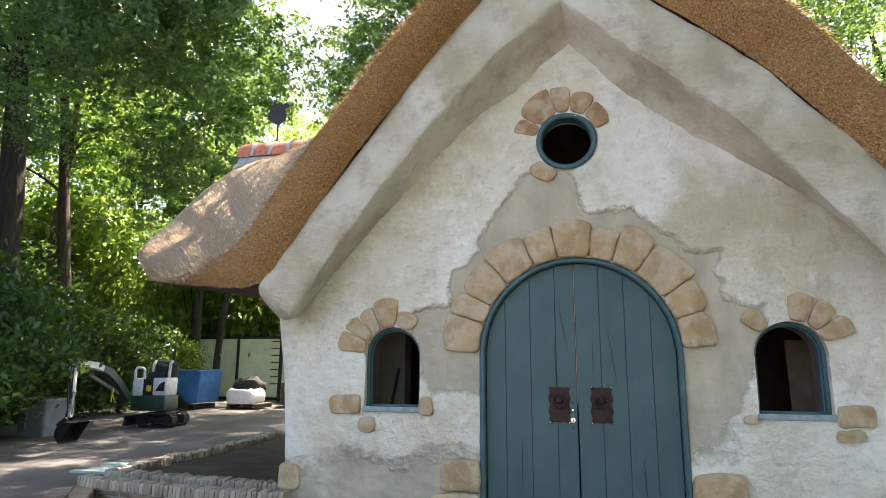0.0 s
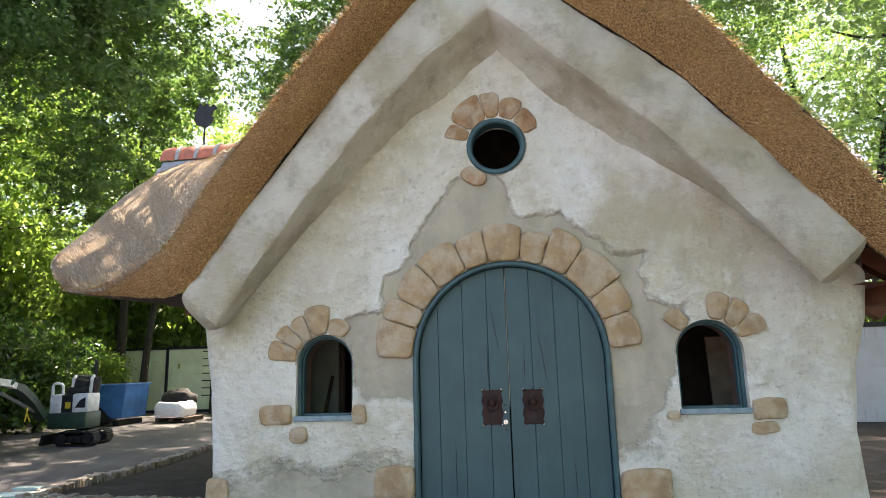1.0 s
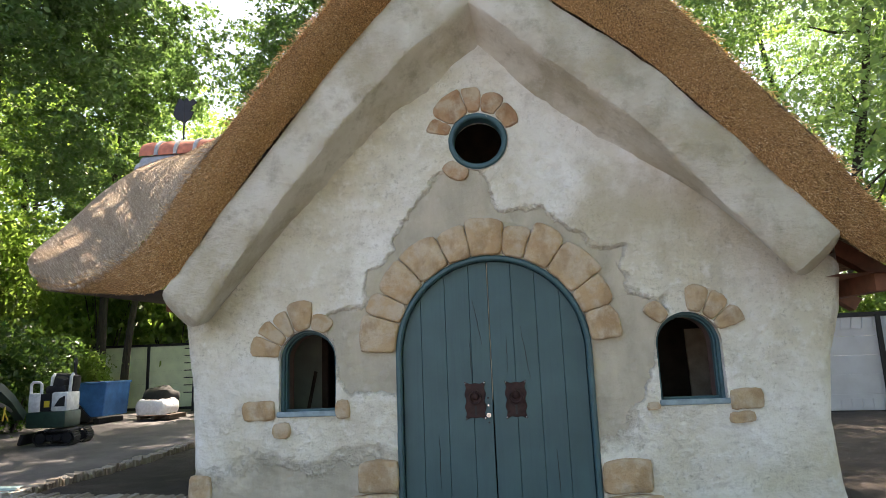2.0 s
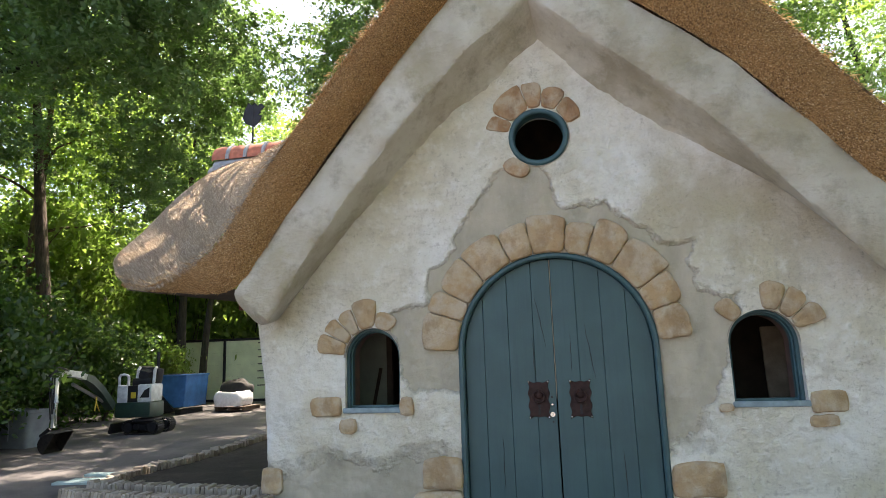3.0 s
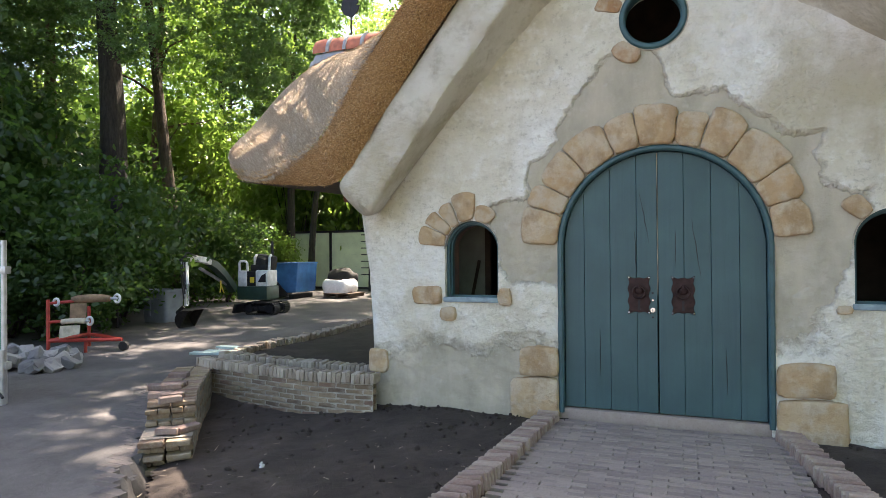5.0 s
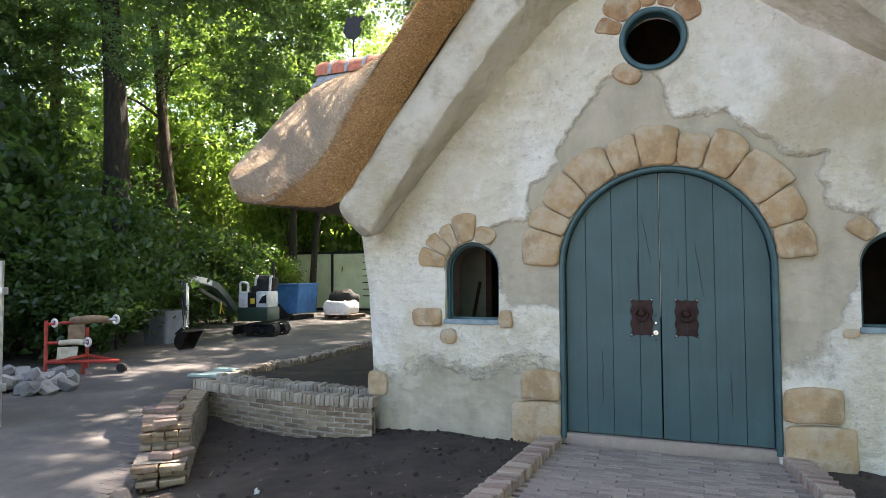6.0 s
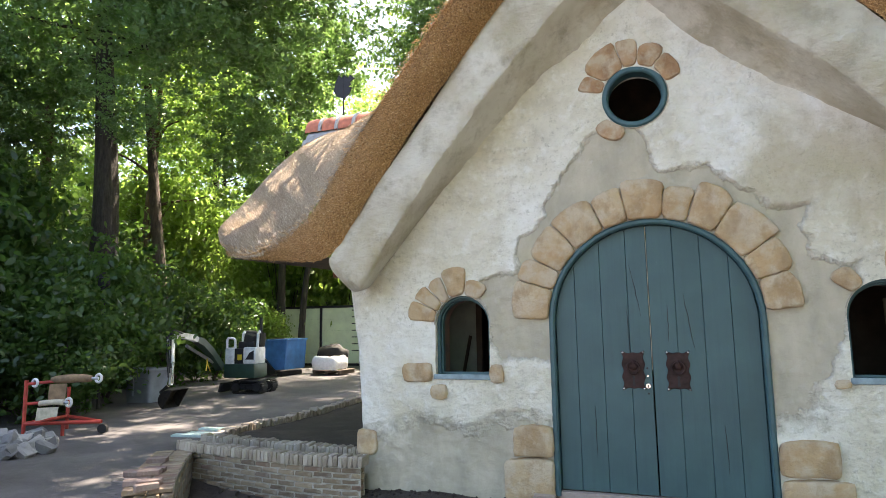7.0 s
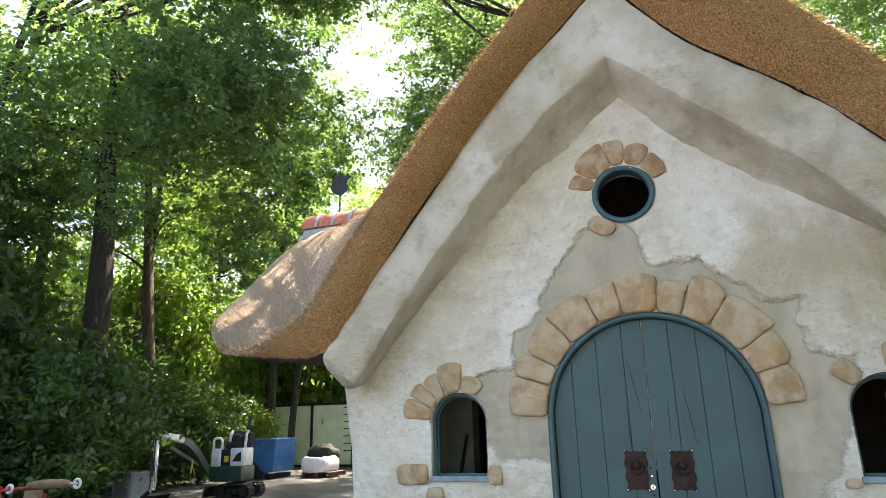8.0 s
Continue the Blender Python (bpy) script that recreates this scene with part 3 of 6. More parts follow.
for x0, z0, x1, z1 in ((-0.17, 1.98, -0.09, 1.52), (-0.21, 1.62, -0.20, 1.20), (0.26, 1.72, 0.33, 1.22), (0.13, 1.62, 0.125, 1.30), (-0.52, 0.75, -0.515, 0.30), (0.52, 0.62, 0.53, 0.22)):
    line = [(x0 + (x1 - x0) * f + 0.006 * noise.noise(Vector((x0 * 9, 1, f * 6))), 0.046, z0 + (z1 - z0) * f) for f in np.linspace(0, 1, 14)]
    part("crack", tube(line, [0.0006 + 0.0024 * math.sin(math.pi * f) for f in np.linspace(0.02, 0.98, 14)], 5), BLACK, door, "fine dark crack in the painted boards")
part("threshold", box((1.74, 0.2, 0.14), pose(0, 0.10, -0.066), 0.012), PAVER, door, "worn brick threshold")


def door_plate(cx):
    """A wavy-edged iron plate with a ring pull, four bolts and a keyhole."""
    w, h, cz = 0.188, 0.33, 1.055
    pts = []
    for k in range(64):
        t = k / 64 * 4
        s, f = int(t), t - int(t)
        wave = 0.008 * math.cos(f * math.pi * 6) - 0.004 if s % 2 else 0.006 * math.cos(f * math.pi * 4) - 0.016 * math.sin(f * math.pi)
        q = (f - 0.5)
        pts.append(((q * w, -h / 2 - wave), (w / 2 + wave, q * h), (-q * w, h / 2 + wave), (-w / 2 - wave, -q * h))[s])
    plate = part("door_plate", prism([(cx + x, cz + z) for x, z in pts], 0.036, 0.05, 0.003), RUST, door, "rusty wavy-edged iron plate")
    boss = bmesh.new()
    bmesh.ops.create_uvsphere(boss, u_segments=14, v_segments=8, radius=0.042, matrix=pose(cx, 0.036, cz + 0.045) @ Matrix.Diagonal((1, 0.45, 1, 1)))
    part("boss", boss, RUST, plate)
    part("ring_pull", ring((cx, 0.014, cz + 0.025), 0.052, 0.008), RUST, plate, "hanging iron ring")
    part("ring_staple", tube(((cx, 0.04, cz + 0.075), (cx, 0.008, cz + 0.085), (cx, 0.006, cz + 0.062)), 0.009), RUST, plate)
    part("keyhole", prism([(cx + x, cz - 0.085 + z) for x, z in ((-0.012, -0.045), (0.012, -0.045), (0.008, 0.01), (0.012, 0.03), (0, 0.045), (-0.012, 0.03), (-0.008, 0.01))], 0.032, 0.04), BLACK, plate)
    for x, z in ((-0.085, -0.155), (0.085, -0.155), (-0.085, 0.155), (0.085, 0.155)):
        b = bmesh.new()
        bmesh.ops.create_uvsphere(b, u_segments=8, v_segments=5, radius=0.010, matrix=pose(cx + x, 0.034, cz + z))
        part("bolt", b, CHROME, plate, "bright domed bolt")


door_plate(-0.178)
door_plate(0.188)
lock = part("lock_cylinder", tube(((-0.062, 0.055, 0.925), (-0.062, 0.028, 0.925)), 0.021, 14), CHROME, door, "bright round lock cylinder")
part("key_slot", box((0.006, 0.004, 0.024), pose(-0.062, 0.027, 0.922)), BLACK, lock)
for z in (1.01, 1.075, 0.86):
    part("rivet", tube(((-0.062, 0.052, z), (-0.062, 0.040, z)), 0.009, 8), CHROME if z == 1.01 else BLACK, door)


# windows: arched frames without glass, set in the wall
def arched_window(name, cx, cz, r, sill, left):
    win = thing(name, (cx, 0.05, sill), "small arched window opening with a blue-green frame", "window", "arched windows", "structure")
    line = arch_line(cx, cz, r + 0.004, sill)
    reveal(line, 0.0, 0.20, "window_reveal", PLASTER)
    part("window_frame", band(arch_line(cx, cz, r - 0.026, sill), arch_line(cx, cz, r + 0.006, sill), 0.062, 0.14, 0.006), TEAL_FRAME, win)
    part("inner_frame", band(arch_line(cx, cz, r - 0.04, sill), arch_line(cx, cz, r - 0.022, sill), 0.105, 0.17, 0.005), TEAL_FRAME, win)
    part("timber_lining", band(arch_line(cx, cz, r - 0.036, sill), arch_line(cx, cz, r + 0.01, sill), 0.172, 0.31, 0.004), WOOD_BROWN, win, "reddish-brown timber lining")
    part("window_sill", box((2 * r + 0.03, 0.2, 0.05), pose(cx, 0.07, sill - 0.008, -6), 0.012), SILL, win, "pale blue sloping sill")
    part("bottom_rail", box((2 * r - 0.02, 0.04, 0.035), pose(cx, 0.13, sill + 0.022), 0.006), TEAL_FRAME, win)


arched_window("window_1", *WINDOWS[0], True)
arched_window("window_2", *WINDOWS[1], False)
eye = thing("window_3", (EYE_X, 0.03, EYE_Z), "round window opening with a thick blue-green ring frame", "window", "", "structure")
circle = lambda r: [(EYE_X + r * math.cos(a), EYE_Z + r * math.sin(a)) for a in np.linspace(0, 2 * math.pi, 49)]
part("window_frame", band(circle(EYE_R - 0.055), circle(EYE_R), -0.02, 0.12, 0.014), TEAL_FRAME, eye)
reveal(circle(EYE_R - 0.02), 0.0, 0.25, "window_reveal", PLASTER)


# dressed stones
def stone(outline, parent, depth=0.045, seed=0, material=None):
    """A rounded block set in the wall, from a corner outline in x, z."""
    r = np.random.default_rng(seed)
    pts = []
    n = len(outline)
    for k in range(n):
        a, b = np.array(outline[k]), np.array(outline[(k + 1) % n])
        m = max(2, int(np.linalg.norm(b - a) / 0.045))
        for t in np.arange(m) / m:
            pts.append(a + (b - a) * t)
    pts = np.array(pts)
    mid = pts.mean(0)
    pts = 0.5 * pts + 0.25 * (np.roll(pts, 1, 0) + np.roll(pts, -1, 0))
    pts += np.array([(0.010 * noise.noise(Vector((x * 9, seed, z * 9))), 0.010 * noise.noise(Vector((x * 9, seed + 40, z * 9)))) for x, z in pts]) + r.normal(0, 0.002, pts.shape)
    rows = []
    for f, d in ((1.0, -0.06), (1.0, depth * 0.2), (0.985, depth * 0.55), (0.955, depth * 0.82), (0.90, depth * 0.96), (0.75, depth * 1.03), (0.5, depth * 1.06), (0.25, depth * 1.07)):
        rows.append([(*(mid + (p - mid) * f), d) for p in pts])
    rows = [[(x, wall_relief(x, z) - d - ((0.012 * noise.noise(Vector((x * 7, seed, z * 7))) + 0.006 * noise.noise(Vector((x * 22, seed, z * 22)))) if d > 0.02 else 0), z) for x, z, d in row] for row in rows]
    bm = sheet(rows, close=True)
    bm.verts.ensure_lookup_table()
    bm.faces.new([bm.verts[len(bm.verts) - len(pts) + k] for k in range(len(pts))])
    bmesh.ops.recalc_face_normals(bm, faces=bm.faces)
    return part("stone", bm, material or STONE, parent)


def arch_stones(parent, cx, cz, r_in, spans, unit, seed, depth=0.045, material=None):
    """Wedges round an arch: spans of first angle, last angle and outer radius in units."""
    for k, (a0, a1, out) in enumerate(spans):
        g = 0.0022 / r_in * 57.3 - 0.5
        a0, a1 = radians(a0 - g), radians(a1 + g)
        ro = unit * out
        wob = 0.02 * math.sin(seed + 3.1 * k)
        pts = [(r_in, a0), (ro - 0.008 + wob, a0), (ro + 0.008, (2 * a0 + a1) / 3), (ro + 0.008, (a0 + 2 * a1) / 3), (ro - 0.008 - wob, a1), (r_in, a1), (r_in, (a0 + a1) / 2)]
        stone([(cx + q * math.cos(a), cz + q * math.sin(a)) for q, a in pts], parent, depth, seed + k, material)


surround = part("door_surround", band(arch_line(0, DOOR_C, DOOR_R, 0.6), arch_line(0, DOOR_C, DOOR_R + 0.012, 0.6), -0.004, 0.03, 0.003), MORTAR, house, "arch of tan sandstone blocks round the door")
arch_stones(surround, 0, DOOR_C, DOOR_R + 0.004, ((178, 161.4, 1.405), (160.6, 150.4, 1.40), (149.6, 133.4, 1.395), (132.6, 114.4, 1.40), (113.6, 100.4, 1.365), (99.6, 82.4, 1.405), (81.6, 69.4, 1.335), (68.6, 54.4, 1.43), (53.6, 34.4, 1.415), (33.6, 20.4, 1.36), (19.6, 4.4, 1.325)), 0.885, 11)
for k, (x0, x1, z0, z1) in enumerate(((-1.262, -0.885, 0.285, 0.56), (-1.355, -0.885, -0.14, 0.272), (0.885, 1.315, 0.245, 0.525), (0.885, 1.40, -0.16, 0.232))):
    stone(((x0, z0), (x1, z0 + 0.01), (x1, z1), ((x0 + x1) / 2, z1 + 0.012), (x0 + 0.012, z1 - 0.015)), surround, 0.06, 40 + k)
for (cx, cz, r, sill), spans, seed in ((WINDOWS[0], ((175, 153, 2.08), (152, 133.5, 2.04), (132.5, 114.5, 1.93), (113.5, 84, 2.06), (83, 52, 1.62)), 60), (WINDOWS[1], ((142, 120, 1.77), (89, 64, 1.94), (63, 42.5, 1.95), (41.5, 20, 1.98)), 70)):
    head = part("window_surround", band(arch_line(cx, cz, r + 0.004, cz), arch_line(cx, cz, r + 0.014, cz), -0.004, 0.03, 0.003), MORTAR, house, "tan stones round the window's head")
    arch_stones(head, cx, cz, r + 0.008, spans, 0.27, seed, 0.034)
    blocks = ((-2.35, -2.03, 0.928, 1.118), (-2.055, -1.88, 0.77, 0.918), (-1.462, -1.32, 0.925, 1.115)) if cx < 0 else ((1.315, 1.44, 0.924, 1.01), (2.015, 2.305, 0.912, 1.095), (1.987, 2.225, 0.798, 0.902))
    for k, (x0, x1, z0, z1) in enumerate(blocks):
        stone(((x0, z0), (x1, z0 + 0.008), (x1 - 0.006, z1), (x0 + 0.005, z1 - 0.008)), head, 0.04, seed + 9 + k)
head = part("window_surround", band(circle(EYE_R), circle(EYE_R + 0.01), -0.004, 0.03, 0.003), MORTAR, house, "tan stones over the round window")
arch_stones(head, EYE_X, EYE_Z, EYE_R + 0.006, ((167, 146.5, 1.78), (145.5, 106.5, 1.98), (105.5, 83.5, 1.90), (82.5, 55.5, 1.76), (54.5, 20, 1.62), (252, 214, 1.55)), 0.285, 90, 0.024, STONE_RED)
stone(((-2.86, 0.215), (-2.64, 0.22), (-2.635, 0.45), (-2.85, 0.47)), surround, 0.02, 99)


# plaster barge: a heavy rounded band along both rakes
def barge(inner, outer, wall, end):
    n = 150
    a, b, w = along(inner, n), along(outer, n), along(wall, n)
    rows = []
    for k in range(n):
        y = -0.45
        wob = 0.012 * noise.noise(Vector((a[k][0] * 2.2, 5, a[k][1] * 2.2)))
        f = lambda t: a[k] + (b[k] - a[k]) * t
        g = lambda t: w[k] + (a[k] - w[k]) * t
        row = []
        for t in np.linspace(-0.6, 1.0, 18):
            yy = 0.015 - 0.417 * ((t + 0.6) / 1.6) ** 2
            q = g(t)
            v = Vector((q[0], yy, q[1]))
            row.append((q[0], yy + wob * max(0, t) + 0.012 * noise.noise(v * 3.3) + 0.006 * noise.noise(v * 9), q[1]))
        for t in (0.02, 0.045, *np.linspace(0.08, 0.95, 24)):
            q = Vector((f(t)[0], 1.0, f(t)[1]))
            row.append((q.x, y + 0.035 * (1 - t) ** 9 - 0.026 * math.sin(math.pi * t) + wob + 0.026 * noise.noise(q * 2.3) + 0.013 * noise.noise(q * 6.5) + 0.005 * noise.noise(q * 21), q.z))
        row += [(b[k][0], y + 0.06, b[k][1]), (b[k][0], 0.1, b[k][1])]
        rows.append(row)
    bm = sheet(rows)
    tip = [bm.verts.new(v) for v in rows[0]]
    c = Vector(end)
    down = (c - sum((Vector(v) for v in rows[0]), Vector()) / len(rows[0]))
    mid = sum((Vector(v) for v in rows[0]), Vector()) / len(rows[0])
    for turn in (18, 36, 54, 72):
        s, f = math.sin(radians(turn)), math.cos(radians(turn))
        ring_ = [bm.verts.new(mid.lerp(Vector(v), 0.25 + 0.75 * f) + down * 0.8 * s) for v in rows[0]]
        for k in range(len(tip) - 1):
            bm.faces.new((tip[k + 1], tip[k], ring_[k], ring_[k + 1]))
        tip = ring_
    bm.faces.new(tip)
    bmesh.ops.remove_doubles(bm, verts=bm.verts, dist=0.0005)
    bmesh.ops.recalc_face_normals(bm, faces=bm.faces)
    return bm


BARGE_IN_L = ((-2.60, 1.84), (-1.75, 3.02), (-0.89, 4.0), (-0.05, 4.72))
BARGE_OUT_L = ((-2.93, 2.15), (-2.0, 3.36), (-1.08, 4.48), (0.0, 5.52))
BARGE_WALL_L = ((-2.66, 1.90), (-1.85, 2.86), (-1.0, 3.74), (0.0, 4.53))
BARGE_IN_R = ((2.52, 2.02), (1.525, 3.24), (0.63, 4.08), (-0.05, 4.72))
BARGE_OUT_R = ((2.90, 2.36), (1.60, 3.87), (0.62, 4.74), (0.0, 5.52))
BARGE_WALL_R = ((2.72, 2.10), (1.85, 2.92), (0.64, 3.88), (0.0, 4.53))
part("gable_barge", barge(BARGE_IN_L, BARGE_OUT_L, BARGE_WALL_L, (-2.86, -0.2, 1.86)), BARGE, house, "heavy rounded plaster barge")
part("gable_barge", barge(BARGE_IN_R, BARGE_OUT_R, BARGE_WALL_R, (2.80, -0.2, 2.08)), BARGE, house, "heavy rounded plaster barge")


# thatch
roof = thing("thatched_roof", (0, 1, 2.2), "thick reed thatch with a brown cut edge and weathered grey top", "roof")
TOP_L = ((0.0, -0.56, 6.30), (-0.75, -0.60, 5.36), (-1.68, -0.60, 4.30), (-2.32, -0.56, 3.56), (-2.70, -0.52, 3.13), (-3.03, -0.48, 2.70), (-3.52, -0.22, 2.46), (-4.08, -0.1, 2.28), (-4.55, 0.05, 2.36))
LOW_L = ((0.0, -0.46, 5.50), (-0.55, -0.47, 4.98), (-1.06, -0.47, 4.46), (-1.62, -0.47, 3.80), (-2.05, -0.47, 3.28), (-2.55, -0.46, 2.62), (-2.95, -0.42, 2.16), (-3.75, -0.1, 2.20), (-4.50, 0.06, 2.31))
TOP_R = ((0.0, -0.56, 6.30), (0.75, -0.60, 5.58), (1.45, -0.60, 4.76), (2.14, -0.60, 3.86), (2.78, -0.58, 3.06), (3.2, -0.5, 2.50), (3.75, -0.3, 2.15))
LOW_R = ((0.0, -0.46, 5.50), (0.62, -0.47, 4.72), (1.1, -0.47, 4.30), (1.6, -0.47, 3.85), (2.3, -0.46, 3.03), (2.95, -0.40, 2.28), (3.55, -0.2, 1.95))


def verge(low, top, n, seed):
    a, b = along(low, n), along(top, n)
    b[:, 2] += [0.045 * noise.noise(Vector((x * 1.4, seed, z * 1.4))) for x, y, z in b]
    rows = []
    for k in range(n):
        d = np.linalg.norm(b[k] - a[k])
        row = []
        for t in np.linspace(0, 1, 9):
            p = a[k] + (b[k] - a[k]) * t
            p = p + np.array((0, -0.16 * d * math.sin(math.pi * t ** 0.8), 0))
            p[1] += 0.02 * noise.noise(Vector(p) * 3 + Vector((seed, 0, 0)))
            row.append(tuple(p))
        rows.append(row)
    return rows


face_l, face_r = verge(LOW_L, TOP_L, 70, 1), verge(LOW_R, TOP_R, 60, 2)
part("cut_verge", sheet(face_l), THATCH_CUT, roof, "brown cut reed ends along the rake")
part("cut_verge", sheet(face_r), THATCH_CUT, roof, "brown cut reed ends along the rake")


def soft(p, amount=0.03, scale=1.6):
    v = Vector(p)
    return v + Vector((0, 0, amount * noise.noise(v * scale)))


# the main slopes, from the rake back
def slope(top, y_end, first=0.0, last=1.0):
    pts = along(top, 60)
    pts = pts[int(first * 59):int(last * 59) + 1]
    rows = []
    for p in pts:
        row = [tuple(p)]
        for f in (0.03, 0.1, 0.3, 0.6, 1.0):
            row.append(tuple(soft((p[0], p[1] + (y_end - p[1]) * f, p[2] + 0.05 * math.sin(min(1, f * 6) * math.pi / 2)))))
        rows.append(row)
    return sheet(rows)


part("main_slope", slope(TOP_R, 5.9), THATCH_TOP, roof, "weathered grey-brown reed")
part("main_slope", slope(TOP_L, 5.9, 0.0, 0.36), THATCH_TOP, roof, "weathered grey-brown reed")
# the lower roof over the side, with its own ridge across
edge_a = along(TOP_L, 90)[26:]
ridge_b = along(((-1.4, 2.4, 4.50), (-2.6, 2.4, 4.48), (-3.9, 2.4, 4.45), (-4.85, 2.4, 4.38), (-5.12, 1.85, 3.88), (-5.22, 1.2, 3.2), (-5.12, 0.6, 2.76), (-4.85, 0.28, 2.50)), len(edge_a))
rows = []
for p, q in zip(edge_a, ridge_b):
    row = []
    for t in np.linspace(0, 1, 22):
        v = Vector(p).lerp(Vector(q), t)
        bulge = math.sin(math.pi * t) * 0.10 * (Vector(q) - Vector(p)).length
        v += Vector((-0.25, -0.3, 0.75)) * bulge * 0.18
        rip = 0.10 * noise.noise(Vector((len(rows) * 0.23, 3.3, t * 0.8))) + 0.03 * noise.noise(Vector((len(rows) * 0.6, 7.3, t * 1.5)))
        row.append(tuple(v + Vector((-0.2, -0.35, 0.7)) * rip * min(1, 6 * t, 8 * (1 - t))))
    rows.append(row)
side_rows = rows
part("side_slope", sheet(rows), THATCH_TOP, roof, "weathered grey reed with pale streaks")
back = [[tuple(p), (p[0], 3.6, p[2] - 0.9 * (p[2] - 2.3) * 0.55), (p[0] * 0.98, 4.9, 2.35)] for p in ridge_b[:len(ridge_b) // 2 + 8]]
part("rear_slope", sheet(back), THATCH_TOP, roof)
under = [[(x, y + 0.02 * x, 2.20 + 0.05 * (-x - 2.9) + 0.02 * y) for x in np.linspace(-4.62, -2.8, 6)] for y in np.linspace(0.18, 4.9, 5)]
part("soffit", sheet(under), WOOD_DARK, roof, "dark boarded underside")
under = [[(x, y, 2.02) for x in np.linspace(2.95, 3.7, 4)] for y in np.linspace(-0.2, 5.8, 4)]
part("soffit", sheet(under), WOOD_RED, roof, "red-stained boarded underside")
for x, y in ((3.28, 0.25), (3.28, 1.3), (-3.1, 0.7), (-3.1, 1.8)):
    s = 1 if x > 0 else -1
    part("rafter", box((1.1 if s > 0 else 0.6, 0.12, 0.14), pose(x + s * 0.12, y, 2.15 if s > 0 else 2.16, 0, 35 if s > 0 else -8)), WOOD_RED, roof, "red-stained rafter end")
    if s < 0:
        part("bracket", tube(((x - s * 0.25, y, 1.66), (x - s * 0.02, y, 1.9), (x + s * 0.22, y, 2.04)), 0.055, 6), WOOD_RED, roof)
part("wall_plate", box((0.14, 5.6, 0.16), pose(3.36, 2.7, 1.95)), WOOD_RED, roof)

# loose stalks on the cut edge and the slopes
def scatter(rows, n, rng):
    g = np.array(rows)
    u, v = rng.uniform(0, g.shape[0] - 1.001, n), rng.uniform(0, g.shape[1] - 1.001, n)
    i, j = u.astype(int), v.astype(int)
    fu, fv = (u - i)[:, None], (v - j)[:, None]
    p = g[i, j] * (1 - fu) * (1 - fv) + g[i + 1, j] * fu * (1 - fv) + g[i, j + 1] * (1 - fu) * fv + g[i + 1, j + 1] * fu * fv
    return p, g[i + 1, j] - g[i, j], g[i, j + 1] - g[i, j]


for rows_, n in ((face_l, 46000), (face_r, 40000)):
    rng = np.random.default_rng(n)
    p, du, dv = scatter(rows_, n, rng)
    du /= np.linalg.norm(du, axis=1)[:, None] + 1e-9
    w = du * 0.3 + np.array((0, -0.8, -0.3)) + rng.normal(0, 0.33, (n, 3))
    w /= np.linalg.norm(w, axis=1)[:, None]
    stalks("reed_ends", p + np.array((0, 0.012, 0)), w, 0.034, 0.003, STRAW, roof, rng, "loose brown reed ends")
    edge = np.array(rows_)[:, -1]
    m = 9000
    k = rng.uniform(0, len(edge) - 1.001, m)
    i = k.astype(int)
    p = edge[i] + (edge[i + 1] - edge[i]) * (k - i)[:, None] + np.c_[rng.normal(0, 0.01, m), rng.uniform(-0.03, 0.5, m), rng.uniform(-0.02, 0.07, m)]
    w = (edge[i + 1] - edge[i]) / np.linalg.norm(edge[i + 1] - edge[i], axis=1)[:, None] * 0.9 + np.array((0, -0.25, 0.35)) + rng.normal(0, 0.3, (m, 3))
    w /= np.linalg.norm(w, axis=1)[:, None]
    stalks("reed_fringe", p, w, 0.05, 0.0024, STRAW, roof, rng, "pale sunlit reed fringe")
rng = np.random.default_rng(77)
p, du, dv = scatter(side_rows, 36000, rng)
dv /= np.linalg.norm(dv, axis=1)[:, None] + 1e-9
w = -dv + np.array((-0.03, -0.02, 0.03)) + rng.normal(0, 0.05, p.shape)
w /= np.linalg.norm(w, axis=1)[:, None]
stalks("roof_reed", p + np.array((0, 0, 0.003)), w, 0.15, 0.0017, STRAW_ROOF, roof, rng, "weathered reed stalks")

# ridge tiles in cement
ridge = thing("tile_ridge", (-4.4, 2.4, 4.5), "red half-round ridge tiles bedded in grey cement", "ridge")
bed = []
for x in np.linspace(-5.0, -1.6, 50):
    s = 1.0 if x > -4.9 else 0.6
    bed.append([(x, 2.4 + 0.29 * s * math.cos(a), 4.24 + 0.02 * noise.noise(Vector((x * 5, 0, a))) + 0.24 * s * math.sin(a)) for a in np.linspace(math.pi, 0, 14)])
bed_mesh = sheet(bed)
bed_mesh.verts.ensure_lookup_table()
bed_mesh.faces.new([bed_mesh.verts[k] for k in range(14)])
part("cement_bed", bed_mesh, CEMENT, ridge, "grey cement bedding")
arc = np.linspace(math.pi, 0, 14)
for k in range(12):
    x0 = -4.92 + 0.285 * k
    rows = [[(x, 2.4 + r * math.cos(a), 4.42 + r * 1.15 * math.sin(a)) for a in arc] for x, r in ((x0, 0.18), (x0 + 0.01, 0.222), (x0 + 0.12, 0.232), (x0 + 0.24, 0.222), (x0 + 0.25, 0.18))]
    part("ridge_tile", sheet(rows), TILE, ridge)
    rows = [[(x, 2.4 + r * math.cos(a), 4.42 + r * 1.15 * math.sin(a)) for a in arc] for x, r in ((x0 + 0.235, 0.18), (x0 + 0.24, 0.240), (x0 + 0.285, 0.240), (x0 + 0.295, 0.18))]
    part("cement_joint", sheet(rows), CEMENT, ridge)

